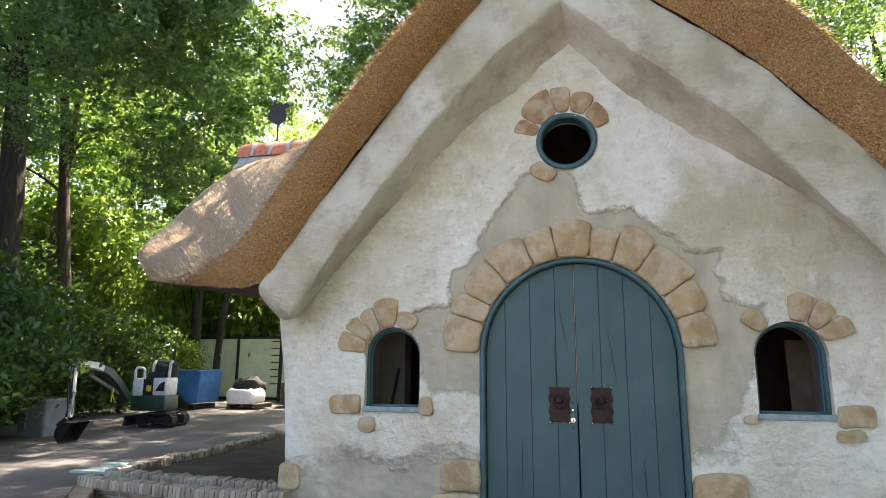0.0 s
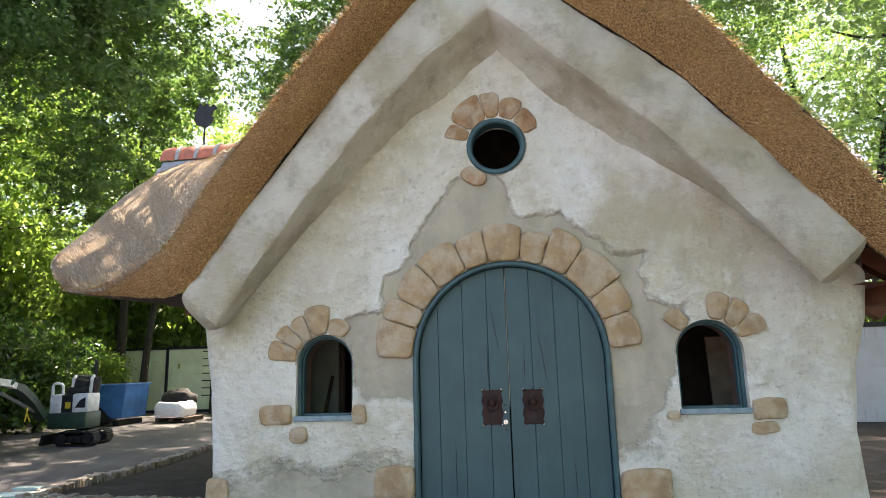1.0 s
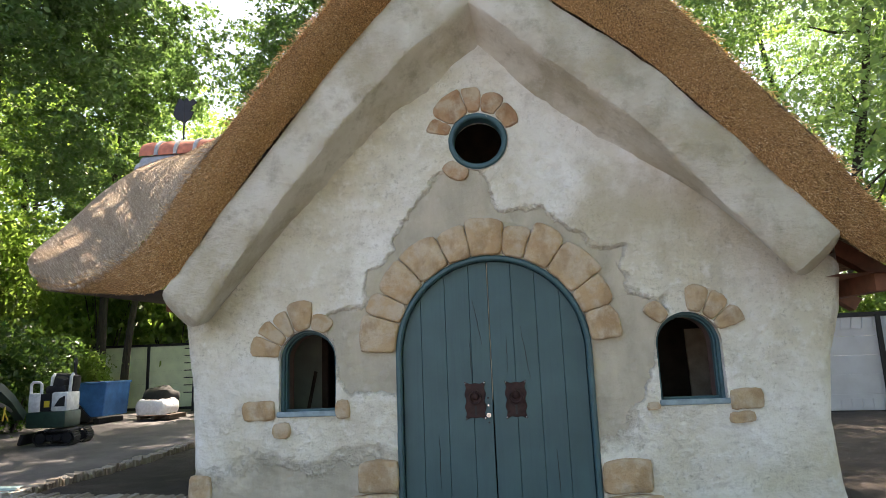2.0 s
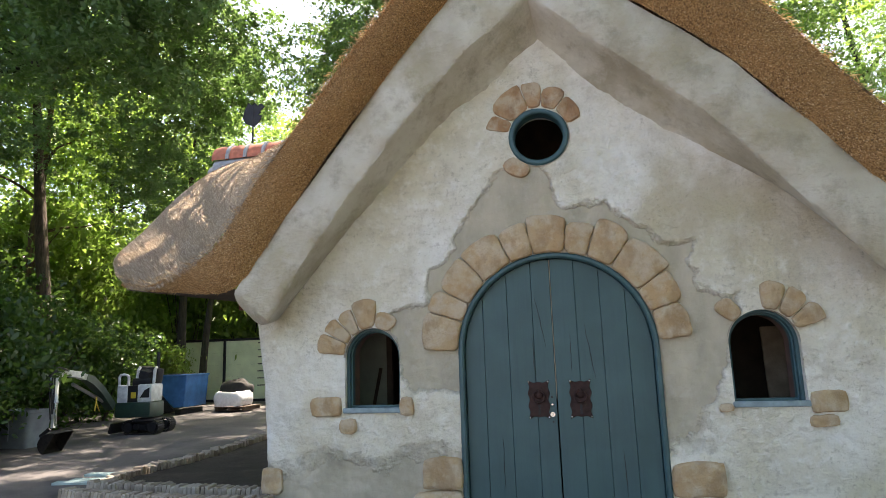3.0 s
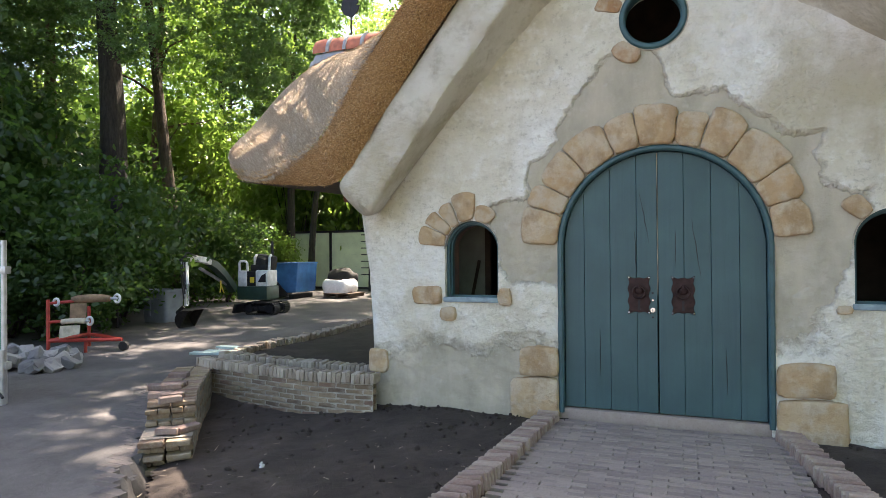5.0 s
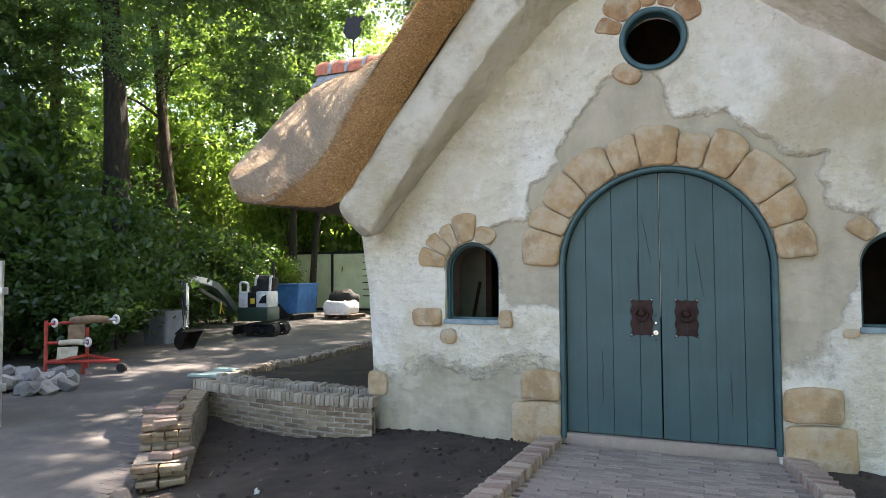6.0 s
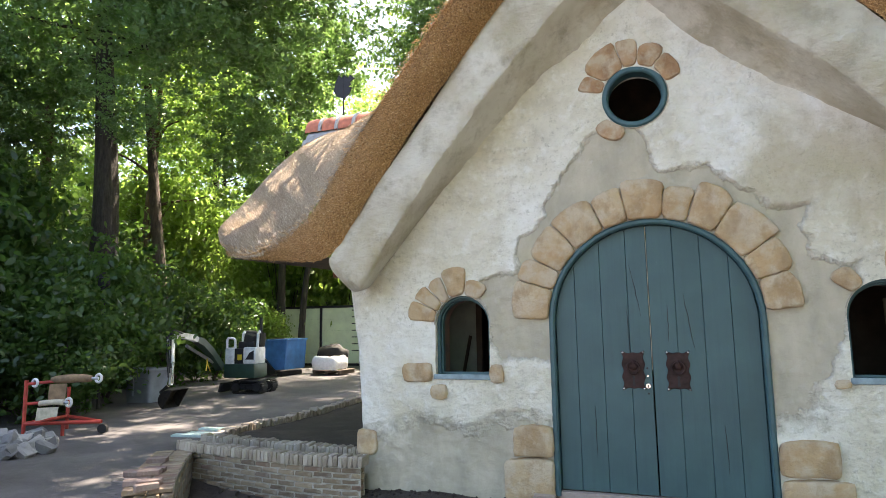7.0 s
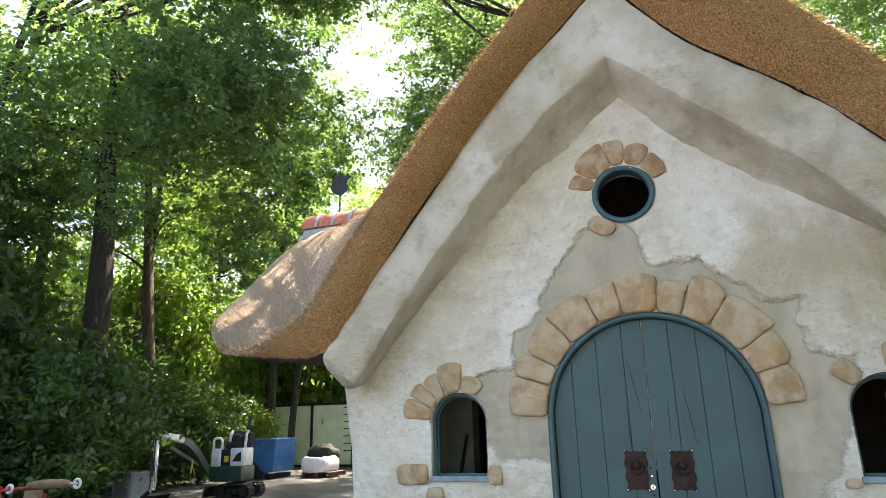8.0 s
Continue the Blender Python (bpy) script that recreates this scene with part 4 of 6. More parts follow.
# a black cut-out vane on a rod behind the ridge
vane = thing("weather_vane", (-4.88, 3.3, 4.2), "black sheet-metal weather vane on a thin rod", "vane")
part("rod", tube(((-4.88, 3.3, 4.0), (-4.88, 3.3, 5.75)), 0.014), BLACK, vane)
spikes = [(0.02, -0.24), (0.17, -0.14), (0.22, -0.02), (0.13, 0.0), (0.20, 0.05), (0.17, 0.09), (0.30, 0.16)] + [(0.28 - 0.08 * k, (0.23 if k % 2 else 0.17) + 0.01 * k) for k in range(6)] + [(-0.22, 0.1), (-0.26, -0.05), (-0.18, -0.16)]
part("plate", prism([(-4.88 + 0.72 * x, 5.56 + 0.85 * z) for x, z in spikes], 3.29, 3.31), BLACK, vane)

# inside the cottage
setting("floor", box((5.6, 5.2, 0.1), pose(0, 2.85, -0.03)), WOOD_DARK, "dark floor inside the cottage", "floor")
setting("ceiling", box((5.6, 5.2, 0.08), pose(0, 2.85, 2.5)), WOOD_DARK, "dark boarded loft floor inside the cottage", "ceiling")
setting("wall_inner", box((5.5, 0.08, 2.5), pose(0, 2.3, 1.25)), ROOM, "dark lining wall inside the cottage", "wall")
# dark boards added to close the loft, so the round window reads unlit
setting("loft_backing", prism(((-2.4, 2.5), (2.4, 2.5), (0, 5.1)), 1.3, 1.36), WOOD_DARK, "added dark backing behind the round window", "wall")
for s_ in (-1, 1):
    setting("loft_backing_slope", prism(((s_ * 2.9, 2.3), (s_ * 2.95, 2.35), (0, 5.32), (0, 5.2)), 0.1, 1.36), WOOD_DARK, "added dark sloping backing in the loft", "ceiling")
setting("door_1", box((0.36, 0.05, 1.75), pose(-2.14, 1.25, 0.9), 0.01), INNER_DOOR, "pale unpainted plank door inside the cottage", "door")
setting("trim", box((0.5, 0.07, 0.09), pose(-2.14, 1.22, 1.80), 0.01), WOOD_DARK, "dark door lintel inside the cottage", "trim")
for x_ in (-2.36, -1.92):
    setting("trim_post", box((0.07, 0.07, 1.8), pose(x_, 1.22, 0.9), 0.01), WOOD_DARK, "dark door post inside the cottage", "trim")
broom = thing("broom", (-2.2, 1.0, 0.05), "thin dark stick leaning inside against the wall", "stick")
part("handle", tube(((-2.22, 0.95, 0.05), (-2.02, 1.18, 1.35)), 0.02), WOOD_DARK, broom)
panel = thing("board", (2.3, 1.8, 0.05), "pale upright board leaning inside the cottage", "board")
part("panel", box((0.26, 0.04, 1.62), pose(2.2, 1.3, 0.85, -4), 0.01), WOOD_PALE, panel)
beam = thing("timber", (2.72, 1.2, 0.05), "reddish timber leaning inside the cottage", "timber")
part("stud", box((0.09, 0.09, 1.8), pose(2.12, 0.55, 0.93, 0, 5)), WOOD_RED, beam)


# ---------------------------------------------------------------- ground
def soil_height(x, y):
    h = -0.095 - 0.05 * max(0.0, min(1.0, -y / 1.5)) - 0.14 * max(0.0, min(1.0, (-x - 2.2) / 2.2)) * max(0.3, min(1.0, -y * 4))
    return h + 0.035 * noise.noise(Vector((x * 1.7, y * 1.7, 0))) + 0.022 * noise.noise(Vector((x * 6, y * 6, 2))) + 0.012 * noise.noise(Vector((x * 17, y * 17, 4)))


def edge_of_road(y):
    """Where the road's paving breaks off beside the stepped wall, in toothed courses."""
    return -5.75 - 0.80 * (y - 0.3) + 0.07 * (math.floor(y / 0.105) % 2) + 0.05 * math.sin(9 * y)


def ground_height(x, y):
    h = -0.13 - 0.02 * max(0.0, min(1.0, -y / 4)) + 0.02 * noise.noise(Vector((x * 0.5, y * 0.5, 0)))
    if -4.6 < y < 0.3 and edge_of_road(y) < x < 4.4:
        h -= 0.075 + 0.02 * noise.noise(Vector((x * 7, y * 7, 1)))
        if x > -5.25 + 0.75 * (-0.05 - y) and y < 0.1:
            h -= 0.16
    return h


rows = [[(x, y, ground_height(x, y)) for x in np.r_[-400, -90, np.linspace(-40, -7.6, 34), np.arange(-7.4, -2.6, 0.045), np.linspace(-2.4, 40, 46), 90, 400]] for y in np.r_[-200, -60, np.linspace(-25, -3.8, 22), np.arange(-3.7, 1.5, 0.0525), np.linspace(1.6, 50, 54), 120, 600]]
bm = sheet(rows)
setting("ground", bm, ROAD, "sandy grey road with worn paving and leaf litter", "ground")
bed = sheet([[(x, y, soil_height(x, y)) for x in np.linspace(-5.1, 4.6, 150)] for y in np.linspace(-4.9, 0.35, 90)])
bad = [f for f in bed.faces if f.calc_center_median().x < -5.2 + 0.86 * (-0.25 - f.calc_center_median().y) or abs(f.calc_center_median().x) < 0.8 and f.calc_center_median().y > -3]
bmesh.ops.delete(bed, geom=bad, context="FACES")
setting("soil_bed", bed, SOIL, "freshly dug dark soil in front of the cottage", "soil")
strip = sheet([[(x, y, ground_height(x, y) + 0.09 + 0.03 * noise.noise(Vector((x * 3, y * 3, 5))) + 0.015 * noise.noise(Vector((x * 11, y * 11, 2)))) for x in np.linspace(2.8, 9.5, 70)] for y in np.linspace(0.3, 9.0, 80)])
setting("soil_strip", strip, SOIL, "dark dug soil between the cottage and the white fence", "soil")
rng = np.random.default_rng(3)
n = 130
px, py = rng.uniform(-4.2, -1.2, n), rng.uniform(-3.2, -0.1, n)
root = np.array([(x, y, soil_height(x, y) + 0.006) for x, y in zip(px, py)])
way = np.c_[rng.normal(0, 1, (n, 2)), rng.normal(0, 0.12, n)]
way /= np.linalg.norm(way, axis=1)[:, None]
side = np.c_[-way[:, 1], way[:, 0], np.zeros(n)] * rng.uniform(0.001, 0.0025, n)[:, None]
ln = rng.uniform(0.02, 0.08, n)[:, None]
tagged(new("straw_litter", quads("straw_litter", np.stack([root - side, root + side, root + way * ln + side, root + way * ln - side], 1), STRAW_PALE)), "scattered straw bits and chips on the soil", "straw", "", "stuff")
clods = bmesh.new()
for k in range(420):
    x, y = rng.uniform(-4.4, -1.15), rng.uniform(-3.0, -0.02)
    if k % 4 == 0:
        y = rng.uniform(-0.14, 0.0)
    if k % 9 == 0:
        x = rng.uniform(1.3, 3.2)
    if x < -4.8 + 0.9 * (-0.25 - y):
        continue
    s = rng.uniform(0.008, 0.032)
    bmesh.ops.create_icosphere(clods, subdivisions=1, radius=s, matrix=pose(x, y, soil_height(x, y), *rng.uniform(0, 360, 3)) @ Matrix.Diagonal((1, rng.uniform(0.6, 1.2), rng.uniform(0.5, 0.9), 1)))
tagged(new("soil_clods", finish("soil_clods", clods, SOIL)), "crumbled clods of dark soil", "soil", "", "stuff")

# ---------------------------------------------------------------- tools on the yard
def excavator():
    t = thing("mini_excavator", (-10.1, 7.8, -0.13), "white and dark green mini excavator with its arm lowered", "excavator")
    M = pose(-10.0, 7.85, -0.13, 0, 0, 6)
    for s in (-1, 1):
        tr = part("track", box((0.62, 0.19, 0.13), M @ pose(0.08, (0.26 * s - 0.18), 0.17), 0.03), BLACK, t)
        pts = [(-0.20 + 0.15 * math.cos(radians(a)), 0.17 + 0.15 * math.sin(radians(a))) for a in np.linspace(90, 270, 9)]
        pts += [(0.38 + 0.15 * math.cos(radians(a)), 0.17 + 0.15 * math.sin(radians(a))) for a in np.linspace(-90, 90, 9)]
        bm = sheet([[M @ Vector((x, (0.26 * s - 0.18) + d, z)) for d in (-0.13, 0.13)] for x, z in pts + pts[:1]])
        line = along([(*p, 0) for p in pts + pts[:1]], 41)[:-1]
        for k in range(40):
            d = line[(k + 1) % 40] - line[k]
            add_box(bm, (0.035, 0.27, 0.03), M @ pose(line[k][0], (0.26 * s - 0.18), line[k][1], 0, -math.degrees(math.atan2(d[1], d[0]))))
        part("rubber_belt", bm, RUBBER, tr)
        for x, r in ((-0.20, 0.11), (0.0, 0.06), (0.19, 0.06), (0.38, 0.11)):
            part("wheel", tube((M @ Vector((x, (0.26 * s - 0.18) - 0.135, 0.17)), M @ Vector((x, (0.26 * s - 0.18) + 0.135, 0.17))), r, 14), BLACK, tr)
    part("undercarriage", box((0.5, 0.5, 0.16), M @ pose(0.08, -0.18, 0.27), 0.03), BLACK, t)
    part("body", box((0.88, 0.62, 0.36), M @ pose(-0.165, -0.19, 0.56), 0.05), GREEN, t, "dark green lower body")
    hood = part("engine_hood", box((0.36, 0.5, 0.42), M @ pose(0.09, -0.21, 0.94), 0.05), WHITE, t, "white rounded engine hood")
    part("grille", prism([(-0.01, -0.1), (0.22, -0.1), (0.22, 0.13), (0.1, 0.07)], -0.47, -0.455), BLACK, hood).matrix_basis = M @ pose(0, 0, 0.94)
    part("sticker", box((0.12, 0.01, 0.14), M @ pose(-0.17, -0.475, 0.9)), YELLOW, hood, "yellow warning sticker")
    # plain black block filling the space between console and hood
    part("black_gap", box((0.24, 0.45, 0.38), M @ pose(-0.2, -0.24, 0.93)), BLACK, hood)
    side = part("side_console", box((0.27, 0.14, 0.42), M @ pose(-0.45, -0.42, 0.93), 0.05), WHITE, t, "white side console")
    part("console_rail", tube(along([M @ Vector(p) for p in ((-0.56, -0.42, 1.0), (-0.57, -0.42, 1.32), (-0.53, -0.42, 1.38), (-0.38, -0.42, 1.37), (-0.34, -0.42, 1.31), (-0.33, -0.42, 1.0))], 18), 0.03), WHITE, side)
    part("seat", box((0.46, 0.4, 0.2), M @ pose(-0.08, -0.15, 1.2), 0.06), BLACK, t)
    part("seat_back", box((0.55, 0.3, 0.42), M @ pose(0.0, -0.08, 1.34, 0, 8), 0.1), RUBBER, t)
    part("jacket_cover", box((0.3, 0.3, 0.36), M @ pose(-0.02, -0.2, 1.32, 10, 14), 0.1), RUBBER, t, "black cover over the seat")
    for x in (-0.20, 0.22):
        part("roll_bar", tube([M @ Vector(p) for p in ((x, -0.3, 1.1), (x + 0.02, -0.3, 1.48), (x, -0.2, 1.54))], 0.035), WHITE, t)
    part("exhaust", tube([M @ Vector(p) for p in ((0.14, 0.0, 1.1), (0.14, 0.0, 1.9))], 0.035), BLACK, t)
    part("boom", tube(((-10.34, 6.9, 0.55), (-10.22, 6.4, 0.95), (-10.13, 6.0, 1.18), (-10.1, 5.8, 1.25)), [0.13, 0.12, 0.12, 0.1], 4), GREEN, t, "dark green boom")
    part("boom_head", tube(((-10.14, 6.1, 1.16), (-10.07, 5.6, 1.31), (-10.02, 5.2, 1.36), (-9.98, 4.9, 1.32)), [0.07, 0.095, 0.09, 0.06], 4), WHITE, t, "white boom head")
    part("boom_ram", tube(((-10.3, 6.6, 0.7), (-10.2, 5.6, 1.12)), 0.04, 8), STEEL, t)
    stick = part("dipper", tube(((-9.98, 4.95, 1.33), (-9.86, 4.8, 1.1), (-9.76, 4.72, 0.8), (-9.7, 4.65, 0.34)), [0.055, 0.06, 0.05, 0.04], 4), WHITE, t, "white dipper stick")
    part("ram", tube(((-9.86, 4.72, 1.28), (-9.64, 4.62, 0.8)), 0.045, 8), STEEL, stick)
    part("ram_rod", tube(((-9.64, 4.62, 0.8), (-9.6, 4.6, 0.38)), 0.025, 8), CHROME, stick)
    for k in range(3):
        part("hose", tube(along(((-10.0 + 0.03 * k, 5.2, 1.44 - 0.02 * k), (-9.93 + 0.05 * k, 4.78, 1.36 + 0.05 * k), (-9.80 + 0.05 * k, 4.62, 1.0), (-9.70 + 0.03 * k, 4.58, 0.5 + 0.1 * k)), 16), 0.016, 6), BLACK, stick, "black hydraulic hose")
    part("pivot_pin", tube(((-9.98, 4.78, 1.30), (-9.98, 5.02, 1.30)), 0.05, 10), BLACK, stick)
    part("linkage", tube(((-9.78, 4.66, 0.32), (-9.9, 4.6, 0.2), (-9.82, 4.6, 0.06)), 0.04, 6), BLACK, stick)
    rows = []
    for a in np.linspace(235, 75, 14):
        c = Vector((-9.56 + 0.29 * math.cos(radians(a)), 4.7, 0.05 + 0.21 * math.sin(radians(a))))
        rows.append([c + Vector((0, -0.22, 0)), c + Vector((0, 0.22, 0))])
    bucket = part("bucket", sheet(rows), MUD, t, "muddy dark digging bucket")
    for y in (-0.22, 0.22):
        part("cheek", prism([(-9.56 + 0.29 * math.cos(radians(a)), 0.05 + 0.21 * math.sin(radians(a))) for a in np.linspace(75, 235, 12)], 4.7 + y - 0.012, 4.7 + y + 0.012), MUD, bucket)
    part("blade", box((0.08, 0.9, 0.24), M @ pose(-0.6, -0.18, 0.16, 0, 15), 0.02), BLACK, t)
    part("blade_arm", tube((M @ Vector((-0.6, -0.18, 0.2)), M @ Vector((-0.2, -0.18, 0.3))), 0.06, 6), STEEL, t)
    part("hose", tube(along(((-10.2, 6.4, 0.5), (-10.05, 6.1, 0.75), (-9.85, 5.9, 0.8), (-9.8, 5.8, 0.55)), 14), 0.014, 6), YELLOW, t, "yellow hydraulic hose")


excavator()


def skip():
    t = thing("tipping_skip", (-12.2, 12.6, -0.1), "blue steel tipping skip with a sloping front", "skip")
    out = [(-13.45, 1.07), (-12.02, 1.09), (-12.10, 0.1), (-12.5, 0.08)]
    body = part("hopper", prism(out, 12.2, 13.4, 0.02), BLUE, t, "blue painted steel hopper")
    part("rim", box((1.48, 1.28, 0.06), pose(-12.735, 12.8, 1.09, 0, -0.7), 0.015), BLUE, body)
    part("inside", box((1.34, 1.1, 0.02), pose(-12.735, 12.8, 1.126, 0, -0.7)), BLACK, body)
    part("hinge_frame", prism([(-13.55, 0.98), (-13.43, 1.0), (-12.38, 0.06), (-12.38, -0.02), (-13.5, -0.02)], 12.06, 12.14), BLACK, t, "black lifting frame")
    for x in (-13.2, -12.3):
        part("fork_shoe", box((0.2, 1.2, 0.16), pose(x, 12.8, -0.05), 0.01), BLACK, t)


skip()


def big_bag():
    t = thing("bulk_bag", (-10.85, 13.3, -0.12), "half-filled white woven bulk bag on a pallet", "bag")
    rows = []
    for z, s in ((0.05, 1.08), (0.14, 1.16), (0.3, 1.2), (0.42, 1.14), (0.5, 1.02), (0.5, 0.8)):
        rows.append([(-11.0 + 0.42 * s * (abs(math.cos(a)) ** 0.3) * math.copysign(1, math.cos(a)) + 0.03 * noise.noise(Vector((a * 3, z * 5, 0))), 13.3 + 0.46 * s * (abs(math.sin(a)) ** 0.5) * math.copysign(1, math.sin(a)), z + 0.05 * noise.noise(Vector((a * 2, z, 3)))) for a in np.linspace(0, 2 * math.pi, 40)])
    part("sack", sheet(rows), BAG, t)
    heap = bmesh.new()
    bmesh.ops.create_icosphere(heap, subdivisions=3, radius=0.44, matrix=pose(-11.15, 13.7, 0.5) @ Matrix.Diagonal((1.4, 0.8, 0.95, 1)))
    for v in heap.verts:
        v.co += Vector((0.05, 0.05, 0.14)) * noise.noise(v.co * 4)
    part("black_liner", heap, RUBBER, t, "black plastic sheet over the bag")
    part("pallet_deck", box((1.1, 1.0, 0.03), pose(-10.85, 13.3, 0.03)), WOOD_DARK, t)
    for x in (-0.48, 0, 0.48):
        part("pallet_runner", box((0.1, 1.0, 0.1), pose(-10.85 + x, 13.3, -0.04)), WOOD_DARK, t)


big_bag()
crate = thing("rubble_heap", (-9.6, 14.5, -0.1), "brown crate of timber offcuts beside the fence", "crate")
part("crate_side", box((1.2, 0.9, 0.75), pose(-9.7, 14.8, 0.3), 0.03), WOOD_DARK, crate)
part("offcut", box((1.1, 0.3, 0.35), pose(-9.7, 14.7, 0.85, 10, 5, 8), 0.08), CANVAS, crate)


def tub(x, y, w, h):
    t = thing("mortar_tub", (x, y, -0.13), "grey plastic building tub standing on the road", "tub")
    rows = []
    for z, s in ((-0.13, 0.82), (0.0, 0.85), (h - 0.2, 0.97), (h - 0.19, 1.05), (h - 0.13, 1.05), (h - 0.13, 0.97), (0.0, 0.8)):
        rows.append([(x + w / 2 * s * (abs(math.cos(a)) ** 0.22) * math.copysign(1, math.cos(a)), y + w / 2.6 * s * (abs(math.sin(a)) ** 0.22) * math.copysign(1, math.sin(a)), z) for a in np.linspace(0, 2 * math.pi, 36)])
    part("tub_shell", sheet(rows), GREY_PLASTIC, t)
    part("rib", box((0.05, 0.03, h - 0.3), pose(x - 0.1, y - w / 2.6 * 0.95, h / 2 - 0.13)), GREY_PLASTIC, t)
    part("contents", box((w * 0.8, w * 0.6, 0.02), pose(x, y, h - 0.22)), SOIL, t)


tub(-11.22, 5.5, 0.82, 0.76)


def roller_stand():
    t = thing("roller_trestle", (-8.7, 1.5, -0.13), "red tubular stand holding rolls of canvas on pipes", "stand")
    P = lambda s, d, z: Vector((-9.30 + 0.92 * s - 0.25 * d, 1.26 + 0.5 * s + 0.75 * d, z - 0.04 if z > 0.3 else z))
    part("upright", tube((P(0, 0, -0.13), P(0, 0, 0.78)), 0.028), RED, t)
    part("upright", tube((P(0.15, 1, -0.13), P(0.15, 1, 0.6)), 0.028), RED, t)
    part("foot_rail", tube((P(0, 0, 0.08), P(1, 0.15, 0.06)), 0.03), RED, t)
    part("foot_rail", tube((P(0.15, 1, 0.08), P(1, 0.15, 0.06)), 0.03), RED, t)
    part("foot_rail", tube((P(0, 0, 0.08), P(0.15, 1, 0.08)), 0.03), RED, t)
    part("short_leg", tube((P(0.5, 0.08, 0.07), P(0.5, 0.08, -0.13)), 0.026), RED, t)
    part("caster", tube((P(1.03, 0.12, -0.05), P(1.03, 0.2, -0.05)), 0.075, 14), RUBBER, t)
    part("cross_bar", tube((P(0, 0, 0.72), P(0.5, 0.1, 0.76)), 0.024), RED, t)
    part("cross_bar", tube((P(0, 0, 0.42), P(0.35, 0.1, 0.43)), 0.024), RED, t)
    for a, b, z, mat in (((0.3, 0.1), (0.98, 0.05), 0.77, CANVAS), ((0.2, 0.0), (0.62, -0.05), 0.42, CANVAS_PALE)):
        p, q = P(*a, z), P(*b, z + 0.01)
        roll = part("canvas_roll", tube(along([tuple(p), tuple(p.lerp(q, 0.5) + Vector((0, 0, 0.012))), tuple(p.lerp(q, 0.85))], 10), [0.04, 0.06, 0.065, 0.07, 0.07, 0.07, 0.065, 0.065, 0.06, 0.045] if mat is CANVAS else 0.045, 12), mat, t, "rolled canvas on a pipe")
        part("pipe_end", tube((p.lerp(q, 0.8), q), 0.022), STEEL, roll)
        part("end_ring", ring(q, 0.062, 0.02, "y"), WHITE, roll, "white plastic end ring")
        flap = [[tuple(p.lerp(q, s) + Vector((0.02 * math.sin(9 * s), -0.05 - 0.02 * v, -0.06 - (0.30 if mat is CANVAS else 0.2) * v * (1 - 0.4 * s)))) for s in np.linspace(0.02, 0.4 if mat is CANVAS else 0.75, 8)] for v in np.linspace(0, 1, 6)]
        part("hanging_flap", sheet(flap), mat, roll)
    part("end_ring", ring(P(0.12, 0, 0.74), 0.055, 0.02, "y"), WHITE, t, "white plastic end ring")


roller_stand()

# temporary fence leaf at the roadside
gate = thing("site_fence_panel", (-6.6, -1.2, -0.15), "galvanised site fence panel hung with green netting", "fence")
part("end_post", tube(((-6.62, -1.2, -0.35), (-6.62, -1.2, 1.62)), 0.028, 10), STEEL, gate)
part("rail", tube(((-6.62, -1.2, 1.58), (-8.6, -1.9, 1.58)), 0.02, 8), STEEL, gate)
part("rail", tube(((-6.62, -1.2, 0.1), (-8.6, -1.9, 0.1)), 0.02, 8), STEEL, gate)
part("netting", sheet([[(-6.66 - 1.95 * s, -1.2 - 0.7 * s + 0.02 * math.sin(20 * s), z) for s in np.linspace(0, 1, 12)] for z in (0.12, 0.6, 1.1, 1.56)]), MESH_GREEN, gate, "green privacy netting")
for z in (1.30, 0.28):
    part("clamp", box((0.1, 0.07, 0.08), pose(-6.6, -1.2, z), 0.01), STEEL, gate)
part("clamp_bolt", tube(((-6.66, -1.25, 0.02), (-6.5, -1.3, -0.04)), 0.014, 8), BLACK, gate)
part("post_sleeve", tube(((-6.6, -1.24, -0.38), (-6.6, -1.24, 0.45)), 0.036, 10), STEEL, gate)

# a scrap of paper on the soil
scrap = thing("paper_scrap", (-2.87, -1.75, -0.2), "small crumpled white paper scrap on the soil", "paper")
bm = bmesh.new()
bmesh.ops.create_icosphere(bm, subdivisions=2, radius=0.02, matrix=pose(-2.87, -1.75, soil_height(-2.87, -1.75) + 0.022) @ Matrix.Diagonal((0.7, 0.6, 1.5, 1)))
for v in bm.verts:
    v.co += Vector((0.02, 0.02, 0.02)) * noise.noise(v.co * 40)
part("crumple", bm, WHITE, scrap, smooth=False)

# a lantern among the leaves
lantern = thing("post_lantern", (-10.9, 4.0, -0.1), "black iron lantern on a post among the bushes", "lantern")
part("post", tube(((-10.95, 4.0, -0.1), (-10.95, 4.0, 2.3)), 0.035), BLACK, lantern)
part("lantern_cage", box((0.17, 0.17, 0.26), pose(-10.95, 4.0, 2.46), 0.02), BLACK, lantern)
cap = bmesh.new()
bmesh.ops.create_cone(cap, cap_ends=True, segments=4, radius1=0.17, radius2=0.03, depth=0.12, matrix=pose(-10.95, 4.0, 2.65, 0, 0, 45))
part("lantern_cap", cap, BLACK, lantern)

